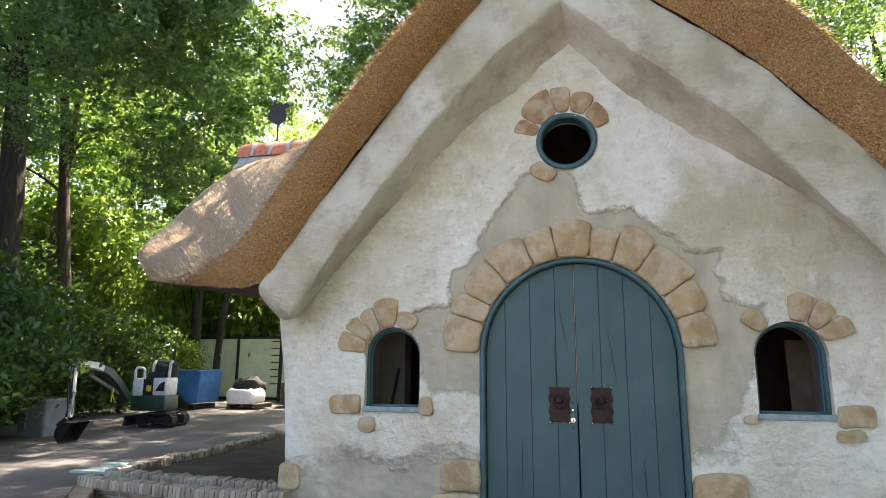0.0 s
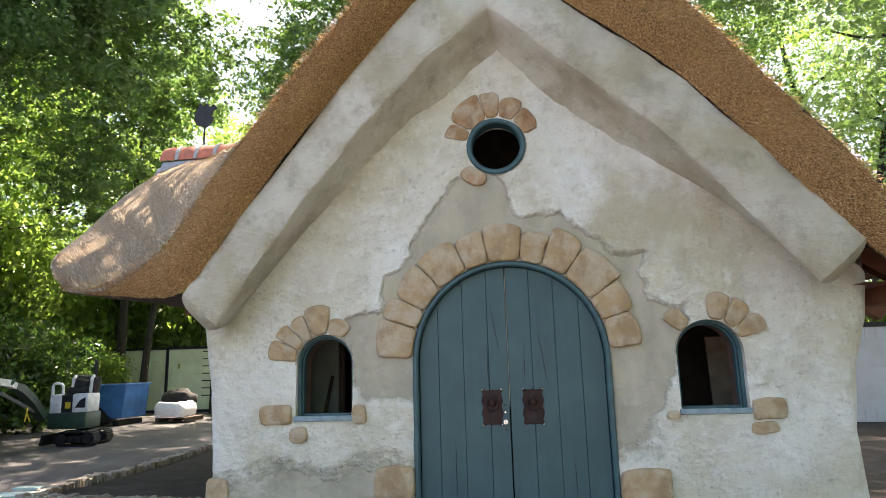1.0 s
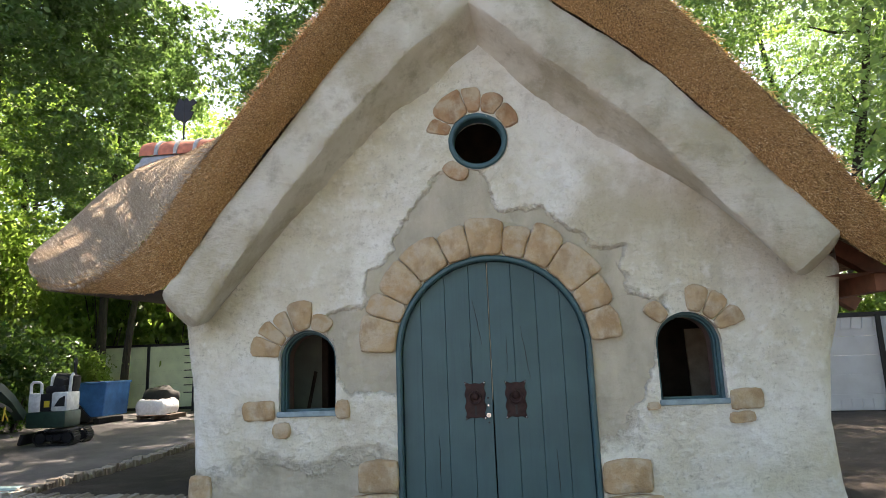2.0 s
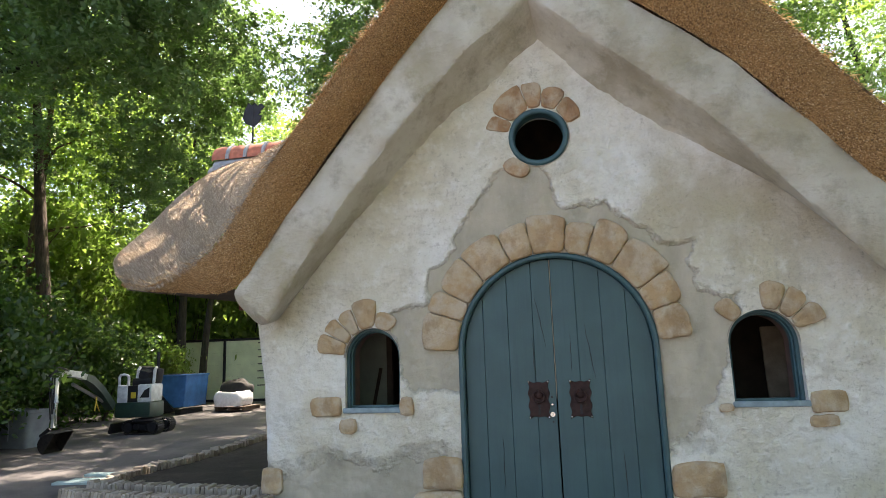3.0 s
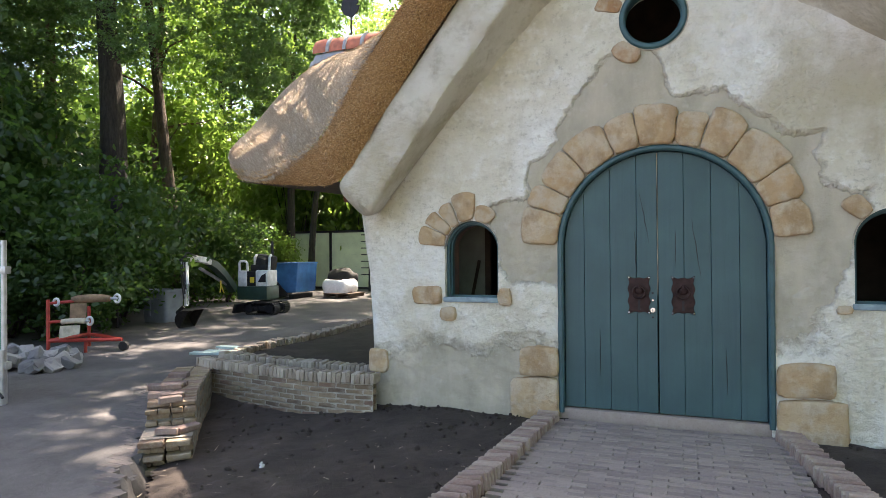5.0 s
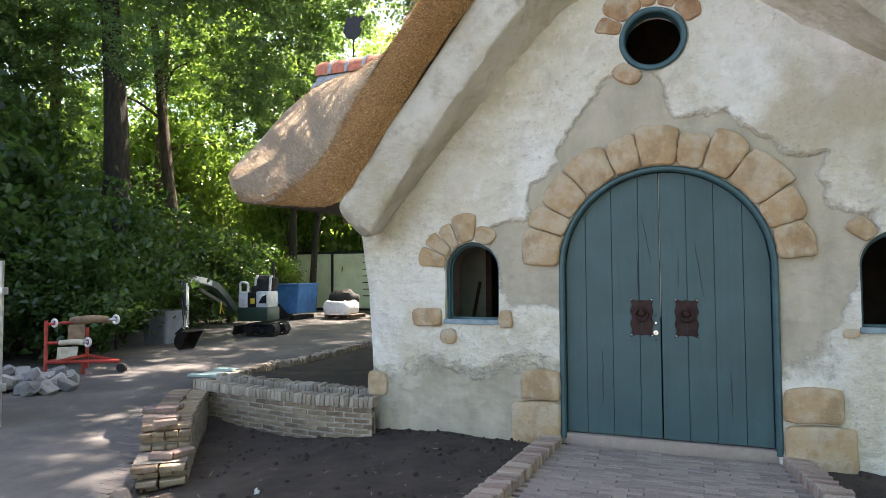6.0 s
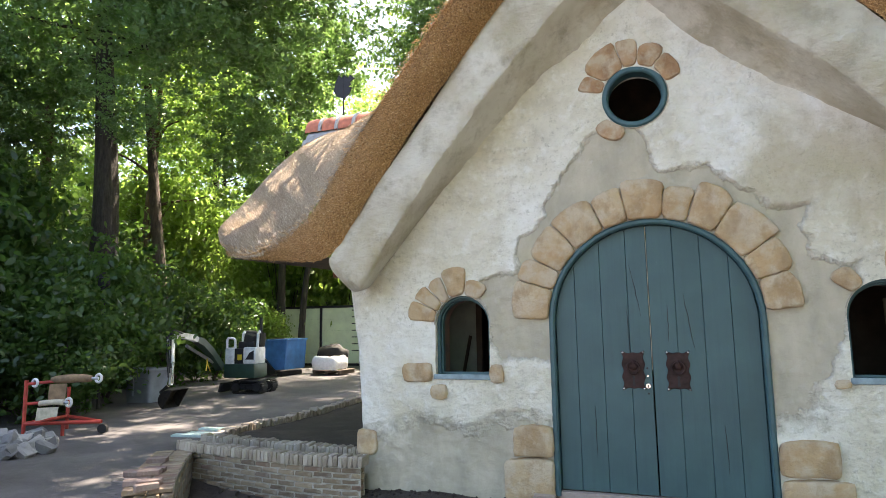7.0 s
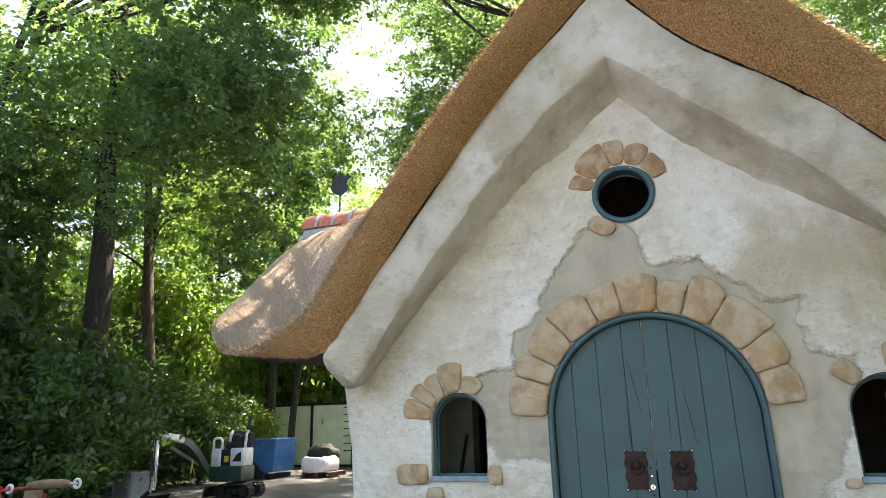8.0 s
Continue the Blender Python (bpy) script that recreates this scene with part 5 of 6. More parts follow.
# far fences
def panel_fence(name, x0, y0, x1, y1, h, material, label, step):
    t = thing(name, (x0, y0, -0.13), label, "fence")
    d = Vector((x1 - x0, y1 - y0, 0))
    n = max(1, round(d.length / step))
    yaw = math.degrees(math.atan2(d.y, d.x))
    for k in range(n):
        c = Vector((x0, y0, 0)) + d * ((k + 0.5) / n)
        for j in range(5):
            part("panel", box((d.length / n - 0.012, 0.05, h * 0.2 - 0.003), pose(c.x, c.y, -0.1 + h * (j + 0.5) / 5, 0, 0, yaw)), material, t, smooth=False)
        p = Vector((x0, y0, 0)) + d * (k / n)
        part("post", box((0.09, 0.12, h + 0.1), pose(p.x, p.y - 0.04, h / 2 - 0.1, 0, 0, yaw)), BLACK, t, "dark post")
    c = Vector((x0, y0, 0)) + d / 2
    part("top_rail", box((d.length, 0.12, 0.1), pose(c.x, c.y, h - 0.05, 0, 0, yaw)), BLACK, t, "dark capping rail")
    part("foot_rail", box((d.length, 0.1, 0.1), pose(c.x, c.y, -0.08, 0, 0, yaw)), BLACK, t)
    return t


panel_fence("panel_fence", -26.0, 17.2, -8.0, 17.9, 2.42, FENCE_GREEN, "pale green board fence with dark posts", 2.9)
white_fence = panel_fence("panel_fence", 5.5, 9.4, 14.0, 8.2, 2.1, FENCE_WHITE, "white board fence with a dark cap and short upright slats", 2.8)
for k in range(40):
    for z in (1.86, 0.1):
        part("slat", box((0.19, 0.03, 0.24), pose(5.6 + 0.21 * k, 9.4 - 0.0296 * k - 0.045, z, 0, 8 if z > 1 else 0, -8)), FENCE_WHITE, white_fence, smooth=False)

pole = thing("rack_post", (-11.55, 16.6, -0.13), "black steel post with short pegs standing before the fence", "post")
part("upright", tube(((-11.55, 16.6, -0.13), (-11.5, 16.6, 2.75)), 0.075, 8), BLACK, pole)
for k in range(8):
    part("peg", tube(((-11.95, 16.6, 0.55 + 0.27 * k), (-11.5, 16.6, 0.55 + 0.27 * k)), 0.02, 6), BLACK, pole)

# ---------------------------------------------------------------- trees
def leaf_cloud(n_clumps, per, spread, leaf, seed, shape=(1, 1, 1), droop=0.25, oval=False):
    """Leaves in clumps inside a unit ball stretched by shape: an array of quads."""
    r = np.random.default_rng(seed)
    d = r.normal(size=(n_clumps, 3))
    d /= np.linalg.norm(d, axis=1)[:, None]
    c = d * (r.uniform(0.12, 1.0, n_clumps) ** 0.5)[:, None]
    lump = 1 + 0.25 * np.sin(d[:, 0] * 5 + seed) * np.cos(d[:, 2] * 4 + d[:, 1] * 3)
    c *= lump[:, None]
    c *= np.array(shape)
    size = r.uniform(0.5, 1.5, n_clumps)
    p = np.repeat(c, per, 0) + r.normal(0, spread, (n_clumps * per, 3)) * np.repeat(size, per)[:, None] * np.array((1, 1, 0.45))
    n = len(p)
    nrm = r.normal(size=(n, 3)) * 0.75 + np.array((0, 0, 0.9))
    nrm /= np.linalg.norm(nrm, axis=1)[:, None]
    a = np.cross(nrm, r.normal(size=(n, 3)))
    a /= np.linalg.norm(a, axis=1)[:, None]
    b = np.cross(nrm, a)
    s = (leaf * r.uniform(0.6, 1.3, n))[:, None]
    tip = p + a * s - np.array((0, 0, 1)) * s * droop
    if oval:
        low, high, wide = p - a * s * 0.35, p + a * s * 0.45, b * s * 0.42 + nrm * s * 0.12
        return np.stack([p - a * s * 0.9, low + wide, high + wide * 0.9, tip, high - wide * 0.9 + nrm * s * 0.2, low - wide + nrm * s * 0.24], 1)
    return np.stack([p - a * s * 0.9, p + b * s * 0.55 + nrm * s * 0.1, tip, p - b * s * 0.55 + nrm * s * 0.1], 1)


CROWN = {}


def crown_mesh(kind, k):
    if (kind, k) not in CROWN:
        if kind == "maple":
            v = leaf_cloud(115, 43, 0.26, 0.112, 20 + k, (3.4, 3.4, 2.8))
            m = LEAF
        elif kind == "beech":
            v = leaf_cloud(120, 38, 0.30, 0.12, 40 + k, (3.2, 3.2, 3.6))
            m = LEAF_LIGHT
        elif kind == "ash":
            v = leaf_cloud(130, 44, 0.30, 0.082, 30 + k, (3.4, 3.4, 2.9))
            m = LEAF
        elif kind == "shade_canopy":
            # few large leaves, for the unseen crowns that block sun from the road
            v = leaf_cloud(80, 30, 0.4, 0.21, 90 + k, (3.4, 3.4, 2.2))
            m = LEAF
        elif kind == "laurel":
            v = leaf_cloud(160, 46, 0.2, 0.07, 60 + k, (1.55, 1.4, 1.35), 0.1, True)
            m = LEAF_DARK
        else:
            v = leaf_cloud(105, 38, 0.26, 0.09, 80 + k, (1.5, 1.5, 1.1))
            m = LEAF_LIGHT
        CROWN[kind, k] = quads("crown", v, m)
    return CROWN[kind, k]


def limb(p, q, r0, r1, seed, bend=0.35):
    r = np.random.default_rng(seed)
    p, q = np.array(p, float), np.array(q, float)
    L = np.linalg.norm(q - p)
    pts = along([p, p + (q - p) * 0.35 + r.normal(0, bend * L * 0.1, 3), p + (q - p) * 0.7 + r.normal(0, bend * L * 0.1, 3), q], 12)
    return [tuple(v) for v in pts], list(np.linspace(r0, r1, 12))


def tree(x, y, h, r, kind, seed, label, bark=None, crowns=(), lean=(0, 0), limbs=6, low=0.35):
    """A tapered trunk with limbs and a crown of loose leaf clumps. crowns: offsets x, y, height, size."""
    t = thing("tree", (x, y, -0.13), label, "tree")
    pts, rad = limb((x, y, -0.25), (x + lean[0], y + lean[1], h * 0.88), r, r * 0.25, seed, 0.12)
    rad[0] *= 1.35
    trunk = part("trunk", tube(pts, rad, 10), bark or BARK, t)
    rng = np.random.default_rng(seed)
    for k in range(limbs):
        f = low + (0.85 - low) * (k + 0.5) / limbs
        base = np.array(pts[min(11, int(f * 11))])
        a = rng.uniform(0, 2 * math.pi)
        ln = rng.uniform(1.8, 3.6) * (1.1 - 0.5 * f)
        q = base + np.array((math.cos(a) * ln, math.sin(a) * ln, ln * rng.uniform(0.25, 0.8)))
        lp, lr = limb(base, q, r * 0.3, r * 0.05, seed + k)
        part("limb", tube(lp, lr, 6), bark or BARK, trunk)
    for k, (dx, dy, z, s) in enumerate(crowns):
        base = pts[min(11, max(3, int((z - 1.5) / (h * 0.88) * 11)))]
        if math.hypot(dx, dy) > 1.2 and z > 11.4:
            lp, lr = limb(base, (x + dx * 1.1, y + dy * 1.1, z + 0.3), r * 0.2, r * 0.04, seed + 31 * k)
            part("limb", tube(lp, lr, 6), bark or BARK, trunk)
        ob = new("crown", crown_mesh("shade_canopy" if z == 15.25 else kind, (seed + k) % 4))
        ob.parent, ob.matrix_parent_inverse = t, where(t).inverted()
        ob.matrix_basis = pose(x + dx, y + dy, z, 0, 0, (seed * 47 + k * 131) % 360) @ Matrix.Scale(s, 4)
    return t


def bush(x, y, z, s, kind, seed, label, sz=1.0):
    t = thing("bush", (x, y, -0.13), label, "bush", "bushes along the road")
    ob = new("foliage", crown_mesh(kind, seed % 4))
    ob.parent, ob.matrix_parent_inverse = t, where(t).inverted()
    ob.matrix_basis = pose(x, y, z, 0, 0, seed * 73 % 360) @ Matrix.Diagonal((s, s, s * sz, 1))
    bm = bmesh.new()
    r = np.random.default_rng(seed)
    for k in range(5):
        a = r.uniform(0, 6.28)
        tube([(x, y, -0.2), (x + 0.5 * s * math.cos(a), y + 0.5 * s * math.sin(a), z * 0.6), (x + s * math.cos(a), y + s * math.sin(a), z + 0.3)], [0.035, 0.025, 0.01], 5, bm=bm)
    part("stem", bm, BARK, t)
    return t


ASH = "tall ash with thin dark trunk and fine leaves"
MAPLE, BEECH = "broad maple with dark layered leaves over the road", "slim beech with bright sunlit leaves in the wood"
tree(-14.6, 7.0, 17, 0.45, "maple", 1, "thick dark oak trunk with a forked broad crown over the road", crowns=((0.8, -1.0, 11.2, 0.9), (-2.6, 0.6, 11.5, 1.0), (3.0, 0.2, 11.6, 0.95), (0.5, 2, 14.8, 0.9), (-2.5, -2.6, 8.6, 0.75), (4.6, -0.5, 9.4, 0.72), (-4.5, -1.0, 6.6, 0.8), (2.3, -1.5, 7.2, 0.42), (-2.2, -0.8, 6.4, 0.45), (3.6, 1.5, 6.9, 0.42), (-1.0, -2.2, 8.6, 0.55)), lean=(-0.6, 0.2), limbs=3, low=0.68)
tree(-14.95, 10.0, 17, 0.24, "maple", 2, "slim dark brown trunk with lit patches beside the road", BARK_MID, ((2.6, 0.5, 9.6, 0.8), (-0.6, 1, 13.5, 0.8), (3.4, 0.8, 7.0, 0.62), (5.2, 0.4, 11.0, 0.7)), (-1.9, 0), 3, 0.75)
tree(-19.4, 9.0, 17, 0.27, "beech", 3, BEECH, BARK_RED, ((0, 1.5, 13, 0.9), (1.5, 1, 16, 0.9)), limbs=3, low=0.6)
tree(-14.9, 16.0, 13, 0.2, "beech", 4, BEECH, None, ((-0.5, 1.0, 8.2, 0.7), (-1.5, 0.5, 11.5, 0.9)), (0.3, 0), 3, 0.65)
tree(-14.2, 16.3, 12, 0.16, "beech", 5, BEECH, None, ((0.4, 0.5, 6.6, 0.55), (2.2, 1.5, 8.6, 0.6)), (1.2, 0.3), 3, 0.65)
tree(-4.4, 11.5, 17, 0.3, "maple", 6, "tall maple behind the thatched roof, with crowns added to shade the road", None, ((-0.9, -1.5, 9.6, 0.62), (-0.4, -0.6, 12.2, 0.72), (1.2, 1.0, 15.0, 0.9), (1.8, -0.5, 9.5, 0.7)), (0.3, 0), 6, 0.5)
# this maple's high crowns are added out of sight to shade the road
tree(-4.6, 16.5, 21, 0.34, "maple", 13, "tall maple behind the thatched roof, with crowns added to shade the road", None, ((-1.6, -4.4, 17.0, 0.75), (-1.2, -0.5, 17.2, 0.8), (-3.4, 0.6, 18.6, 0.8)), (0.2, 0), 6, 0.6)
# the three crowns near 12 m are added to shade the road
tree(-7.6, 17.5, 14, 0.22, "beech", 7, BEECH, None, ((-0.3, 0, 6.6, 0.72), (0.8, 1.0, 8.4, 0.6), (0.5, -1.0, 12.0, 0.75), (-1.2, -1.0, 11.5, 0.65), (-0.2, -3.0, 12.5, 0.6)), (0.2, 0), 5, 0.4)
# canopy over the road: high unseen crowns on these two trees, added for shade
SHADE_CROWNS = [(x, y) for x in (-10.6, -9.1, -7.7, -6.5) for y in (3.6, 5.2, 6.8, 8.4) if (x, y) not in ((-9.1, 6.8), (-10.6, 5.2))] + [(-5.1, 3.4), (-5.1, 5.0), (-3.6, 3.2), (-3.6, 4.4), (-5.7, 6.2), (-5.8, 7.6), (-5.9, 9.0), (-4.4, 5.4), (-3.1, 5.1)]
tree(-16.8, 5.0, 16, 0.3, "maple", 8, MAPLE, None, ((0.1, 1.4, 7.9, 0.6), (-1.4, 2.4, 9.4, 0.75), (5.6, 0.5, 9.8, 0.62), (6.0, 3.4, 10.6, 0.72), (5.2, 6.4, 11.2, 0.75), (7.6, 1.4, 10.8, 0.5), (4.2, 9.2, 11.8, 0.85), (8.6, 3.6, 16.5, 0.75), (6.4, 4.0, 16.8, 0.75), (7.4, -0.6, 14.6, 0.6), (9.2, 0.4, 15.6, 0.6), (9.0, 1.9, 14.4, 0.6), (7.2, 1.9, 15.4, 0.6), (10.4, 1.0, 14.6, 0.55), (4.6, 7.6, 16.8, 0.8)) + tuple((x + 16.8, y - 5.0, 15.25, 0.52) for x, y in SHADE_CROWNS if x < -7), (0.3, 0.2), 5, 0.6)
tree(-2.4, 8.9, 19, 0.32, "maple", 9, "tall maple behind the thatched roof, with crowns added to shade the road", None, ((-3.4, -3.1, 15, 0.55), (-3.3, -3.7, 13.6, 0.5), (-1.9, -3.3, 14.6, 0.42), (-1.7, -2.6, 16.6, 0.42), (-4.5, -1.7, 15, 0.6), (-4.2, -0.7, 17, 0.6), (-5.5, -2.6, 14.4, 0.55), (-1.0, -3.9, 14.6, 0.42), (-6.4, -1.3, 15.4, 0.6), (-0.6, -0.4, 10.8, 0.55), (0.8, 2.4, 11.6, 0.8), (-1.6, 3.0, 13.2, 0.7)) + tuple((x + 2.4, y - 8.9, 15.25, 0.46) for x, y in SHADE_CROWNS if x > -7), (0.2, 0), 5, 0.6)
# (-29, 0) and (-24, -4) stand out of view, added to darken the road
for k, (x, y, kind, zs) in enumerate(((-19.5, 13.5, "beech", (11.5, 15)), (-23, 21, "beech", (12.5, 16.5)), (-17.5, 23, "beech", (8.5, 13)), (-28, 8.5, "maple", (9, 13)), (-20.5, 5.5, "maple", (8.2, 12.5)), (-19, 0.5, "maple", (7, 10, 14)), (-32, 17, "beech", (8, 13, 17)), (-27, 27, "beech", (10, 16)), (-15, 26, "beech", (6.5, 10.5)), (-11.5, 23.5, "beech", (5, 8.5)), (-1.0, 22, "maple", (8, 12, 16)), (-34, 31, "beech", (5, 10, 16)), (-21, 35, "beech", (5, 10, 16)), (-13.8, 36, "beech", (5, 9.5, 13)), (-29, 0, "maple", (6, 11, 15)), (-24, -4, "maple", (6, 10, 14)), (-42, 14, "beech", (5, 10, 16)), (-28, 38, "beech", (5, 11, 17)), (-31, 22, "beech", (4.5, 9)), (-37, 24, "beech", (5, 10)), (-25, 31, "beech", (4.5, 9)), (-18, 30, "beech", (4.5, 8.5)), (-34, 9, "maple", (4.5, 9)), (-40, 4, "maple", (5, 10, 15)), (-22.5, 15.5, "beech", (4.5, 8.5)), (-30, 5, "maple", (4.5, 8)))):
    tree(x, y, zs[-1] + 1.5, 0.24 + 0.05 * (k % 3), kind, 10 + k, MAPLE if kind == "maple" else BEECH, BARK_RED if k % 3 == 0 else None, tuple((1.3 * math.sin(3 * k + j * 2), 1.1 * math.cos(2 * k + j), z, 1.05 + 0.12 * ((k + j) % 3)) for j, z in enumerate(zs)), (0.4 * math.sin(k), 0.2), 5)
for k, (x, y, zs) in enumerate(((13.5, 11, (7, 11, 15)), (7.0, 19, (8, 12, 16)), (12, 20, (6, 11, 16)), (4.0, 24, (9, 13)), (17.5, 15, (5, 9, 14)), (19, 24, (6, 12, 17)), (10.2, 26, (6, 12)), (15, 18, (5, 10, 14)), (8.2, 15.5, (7, 11)))):
    tree(x, y, zs[-1] + 2, 0.2 + 0.04 * (k % 3), "beech" if k % 3 == 1 else "ash", 40 + k, BEECH if k % 3 == 1 else ASH, None, tuple((1.2 * math.sin(5 * k + j * 2), 1.1 * math.cos(2 * k + j), z, 0.85 + 0.1 * ((k + j) % 3)) for j, z in enumerate(zs)), (0.6 * math.sin(k * 2), 0.2), 8, 0.3)
tree(9.75, 13, 17, 0.21, "ash", 40, ASH, None, ((1.2, -0.6, 8.5, 0.6), (2.6, 0.8, 11.0, 0.75), (0.4, 0.4, 13.0, 0.75), (2.2, 0.2, 15.5, 0.8)), (2.2, 0), 9, 0.3)
# added ash: its high crowns shade the ground right of the cottage
tree(9.6, 6.5, 17, 0.3, "ash", 55, ASH, None, ((-3.8, -1.5, 13.4, 0.7), (-2.6, -3.4, 12.4, 0.75), (-1.0, -1.0, 14.5, 0.8), (-0.5, -4.6, 11.5, 0.8), (-4.2, 1.5, 15.8, 0.7), (-3.0, 4.2, 14.2, 0.8), (-1.2, 2.2, 14.8, 0.8), (-4.6, 6.0, 15.2, 0.75), (-2.6, 7.4, 14.6, 0.8), (-0.4, 5.0, 15.5, 0.8), (0.8, 1.6, 13.6, 0.8), (-3.6, 3.2, 12.3, 0.8), (-4.6, 1.7, 12.6, 0.6), (-2.4, 2.0, 12.0, 0.8), (-3.0, 5.0, 12.5, 0.8)), (0.2, 0), 4, 0.6)
# unseen maple added close by to darken the wall's right side
tree(6.9, -3.2, 9, 0.25, "maple", 56, MAPLE, None, ((0.4, 0.2, 4.6, 0.55), (0.6, -1.2, 7.0, 0.6), (1.0, 1.4, 7.6, 0.6), (0.9, -2.4, 3.8, 0.5)), (0.3, 0), 4, 0.4)
# unseen trees beside and behind the camera, added to dim the wall's right
for k, (x, y, z) in enumerate(((3, -19, 9), (8, -14, 9), (14, -15, 8), (20, -3, 8), (7.6, -5.6, 7), (6.2, -10.0, 7), (10.5, -7, 9), (8.6, 1.5, 8))):
    tree(x, y, z + 5, 0.3, "ash", 60 + k, ASH, None, ((0, 0, z, 1.2), (1.5, 1, z + 3.5, 1.1), (-2, 0, z - 2.5, 0.9)))
LAUREL, SHRUB = "dense dark laurel bush with glossy leaves", "light green shrub in patchy sun"
for k, (x, y, z, s, sz) in enumerate(((-10.6, 2.6, 1.0, 0.85, 1.1), (-11.9, 2.4, 1.5, 1.15, 1.1), (-11.7, 3.9, 1.6, 1.1, 1.15), (-13.4, 4.0, 2.0, 1.4, 1.2), (-12.8, 5.8, 1.6, 1.1, 1.1), (-13.2, 1.8, 2.2, 1.5, 1.3), (-15.5, 3.0, 3.0, 1.9, 1.2), (-14.6, 0.0, 2.6, 1.8, 1.3), (-12.2, 0.7, 1.4, 1.2, 1.2), (-17, 5.5, 3.0, 2.0, 1.2), (-14.2, 8.5, 1.6, 1.2, 1.2), (-13.6, 10.5, 1.3, 0.9, 1.2), (-17.2, 9.5, 2.6, 1.7, 1.2))):
    bush(x, y, z, s, "laurel", k + 1, LAUREL, sz)
for k, (x, y, z, s, sz) in enumerate(((-14.9, 15.0, 1.5, 0.6, 1.3), (-16.5, 13.5, 1.8, 1.0, 1.5), (-17.5, 16, 2.2, 1.3, 1.6), (-9.8, 20, 3.0, 1.3, 1.4), (-20, 17, 2.6, 1.6, 1.5), (-22, 11, 2.4, 1.6, 1.5), (-24, 16, 3, 1.9, 1.5), (8.5, 12.5, 2.3, 0.9, 1.1), (11.0, 11.5, 2.5, 1.1, 1.2), (6.8, 14, 2.6, 1.2, 1.1), (14, 12, 2.6, 1.4, 1.2), (-17.6, 20, 3.6, 1.9, 1.5), (-21, 23, 4.4, 2.2, 1.6), (-26, 20, 4.6, 2.3, 1.6), (-14.5, 20.5, 4.2, 1.7, 1.5), (-13.5, 24, 5.0, 2.0, 1.5), (-18.5, 27, 5.4, 2.5, 1.7), (-30, 13, 4.0, 2.3, 1.6), (-24.5, 11.5, 5.6, 1.9, 1.4), (-20.2, 15.5, 6.4, 1.6, 1.3), (-29, 23, 6.5, 2.6, 1.7), (-11.2, 19.5, 4.6, 1.2, 1.2), (-16.2, 18.0, 5.6, 1.3, 1.2), (-23.0, 7.5, 3.4, 2.0, 1.5))):
    bush(x, y, z, s, "shrub", k + 20, SHRUB, sz)


# ---------------------------------------------------------------- bricks, pavers and blocks
def block_mesh(name, size, material, seed, bevel=0.006, wonk=0.003):
    bm = box(size, Matrix.Identity(4))
    bmesh.ops.bevel(bm, geom=list(bm.edges), offset=bevel, segments=1, affect="EDGES")
    r = np.random.default_rng(seed)
    for v in bm.verts:
        v.co += Vector(r.normal(0, wonk, 3))
    return finish(name, bm, material, False)


def pieces(name, size, material, count=4, bevel=0.006, wonk=0.003):
    return [block_mesh(name, size, material, k + len(name), bevel, wonk) for k in range(count)]


def put(name, meshes, m, parent, rng):
    ob = new(name, meshes[int(rng.integers(len(meshes)))])
    ob.parent, ob.matrix_parent_inverse = parent, where(parent).inverted()
    ob.matrix_basis = m
    return ob


rng = np.random.default_rng(8)
STRETCHER, ROWLOCK = pieces("brick", (0.188, 0.095, 0.041), BRICK, 6, 0.006, 0.0035), pieces("brick", (0.046, 0.15, 0.10), BRICK_LIME, 5, 0.008, 0.004)
HALF = pieces("brick", (0.092, 0.095, 0.043), BRICK)
SANDED = pieces("paver", (0.2, 0.07, 0.06), ROAD_PAVER, 5, 0.003, 0.001)
KERB = pieces("brick", (0.05, 0.19, 0.12), BRICK_RED, 5, 0.008, 0.004)
PAVE = pieces("paver", (0.1985, 0.0522, 0.06), PAVER, 6, 0.0025, 0.0012)
LOOSE = pieces("brick", (0.19, 0.09, 0.05), BRICK_DULL, 4, 0.007, 0.004)
BLOCKS = pieces("block", (0.23, 0.17, 0.13), COBBLE, 6, 0.02, 0.012)

# raised planter beside the corner
planter = thing("planter_wall", (-4.0, 0.0, -0.3), "raised bed walled in old yellow brick with a rowlock cap", "planter")
FRONT = along(((-2.69, -0.26), (-3.4, -0.29), (-4.1, -0.2), (-4.8, -0.08), (-5.1, -0.02)), 60)


def run(line, step, start=0.0):
    """Places and headings every step metres along a line in plan."""
    s = np.r_[0, np.cumsum(np.linalg.norm(np.diff(line, axis=0), axis=1))]
    for d in np.arange(start, s[-1], step):
        p = np.array([np.interp(d, s, line[:, k]) for k in (0, 1)])
        q = np.array([np.interp(min(d + 0.02, s[-1]), s, line[:, k]) for k in (0, 1)])
        q = q if np.linalg.norm(q - p) > 1e-6 else p + (line[-1] - line[-2])
        yield p, math.degrees(math.atan2(*(q - p)[::-1]))


core = [[(p[0], p[1] + d, z) for d, z in ((0.019, -0.4), (0.019, 0.15), (0.10, 0.152), (0.10, -0.4))] for p in FRONT]
part("mortar_core", sheet(core), MORTAR, planter)
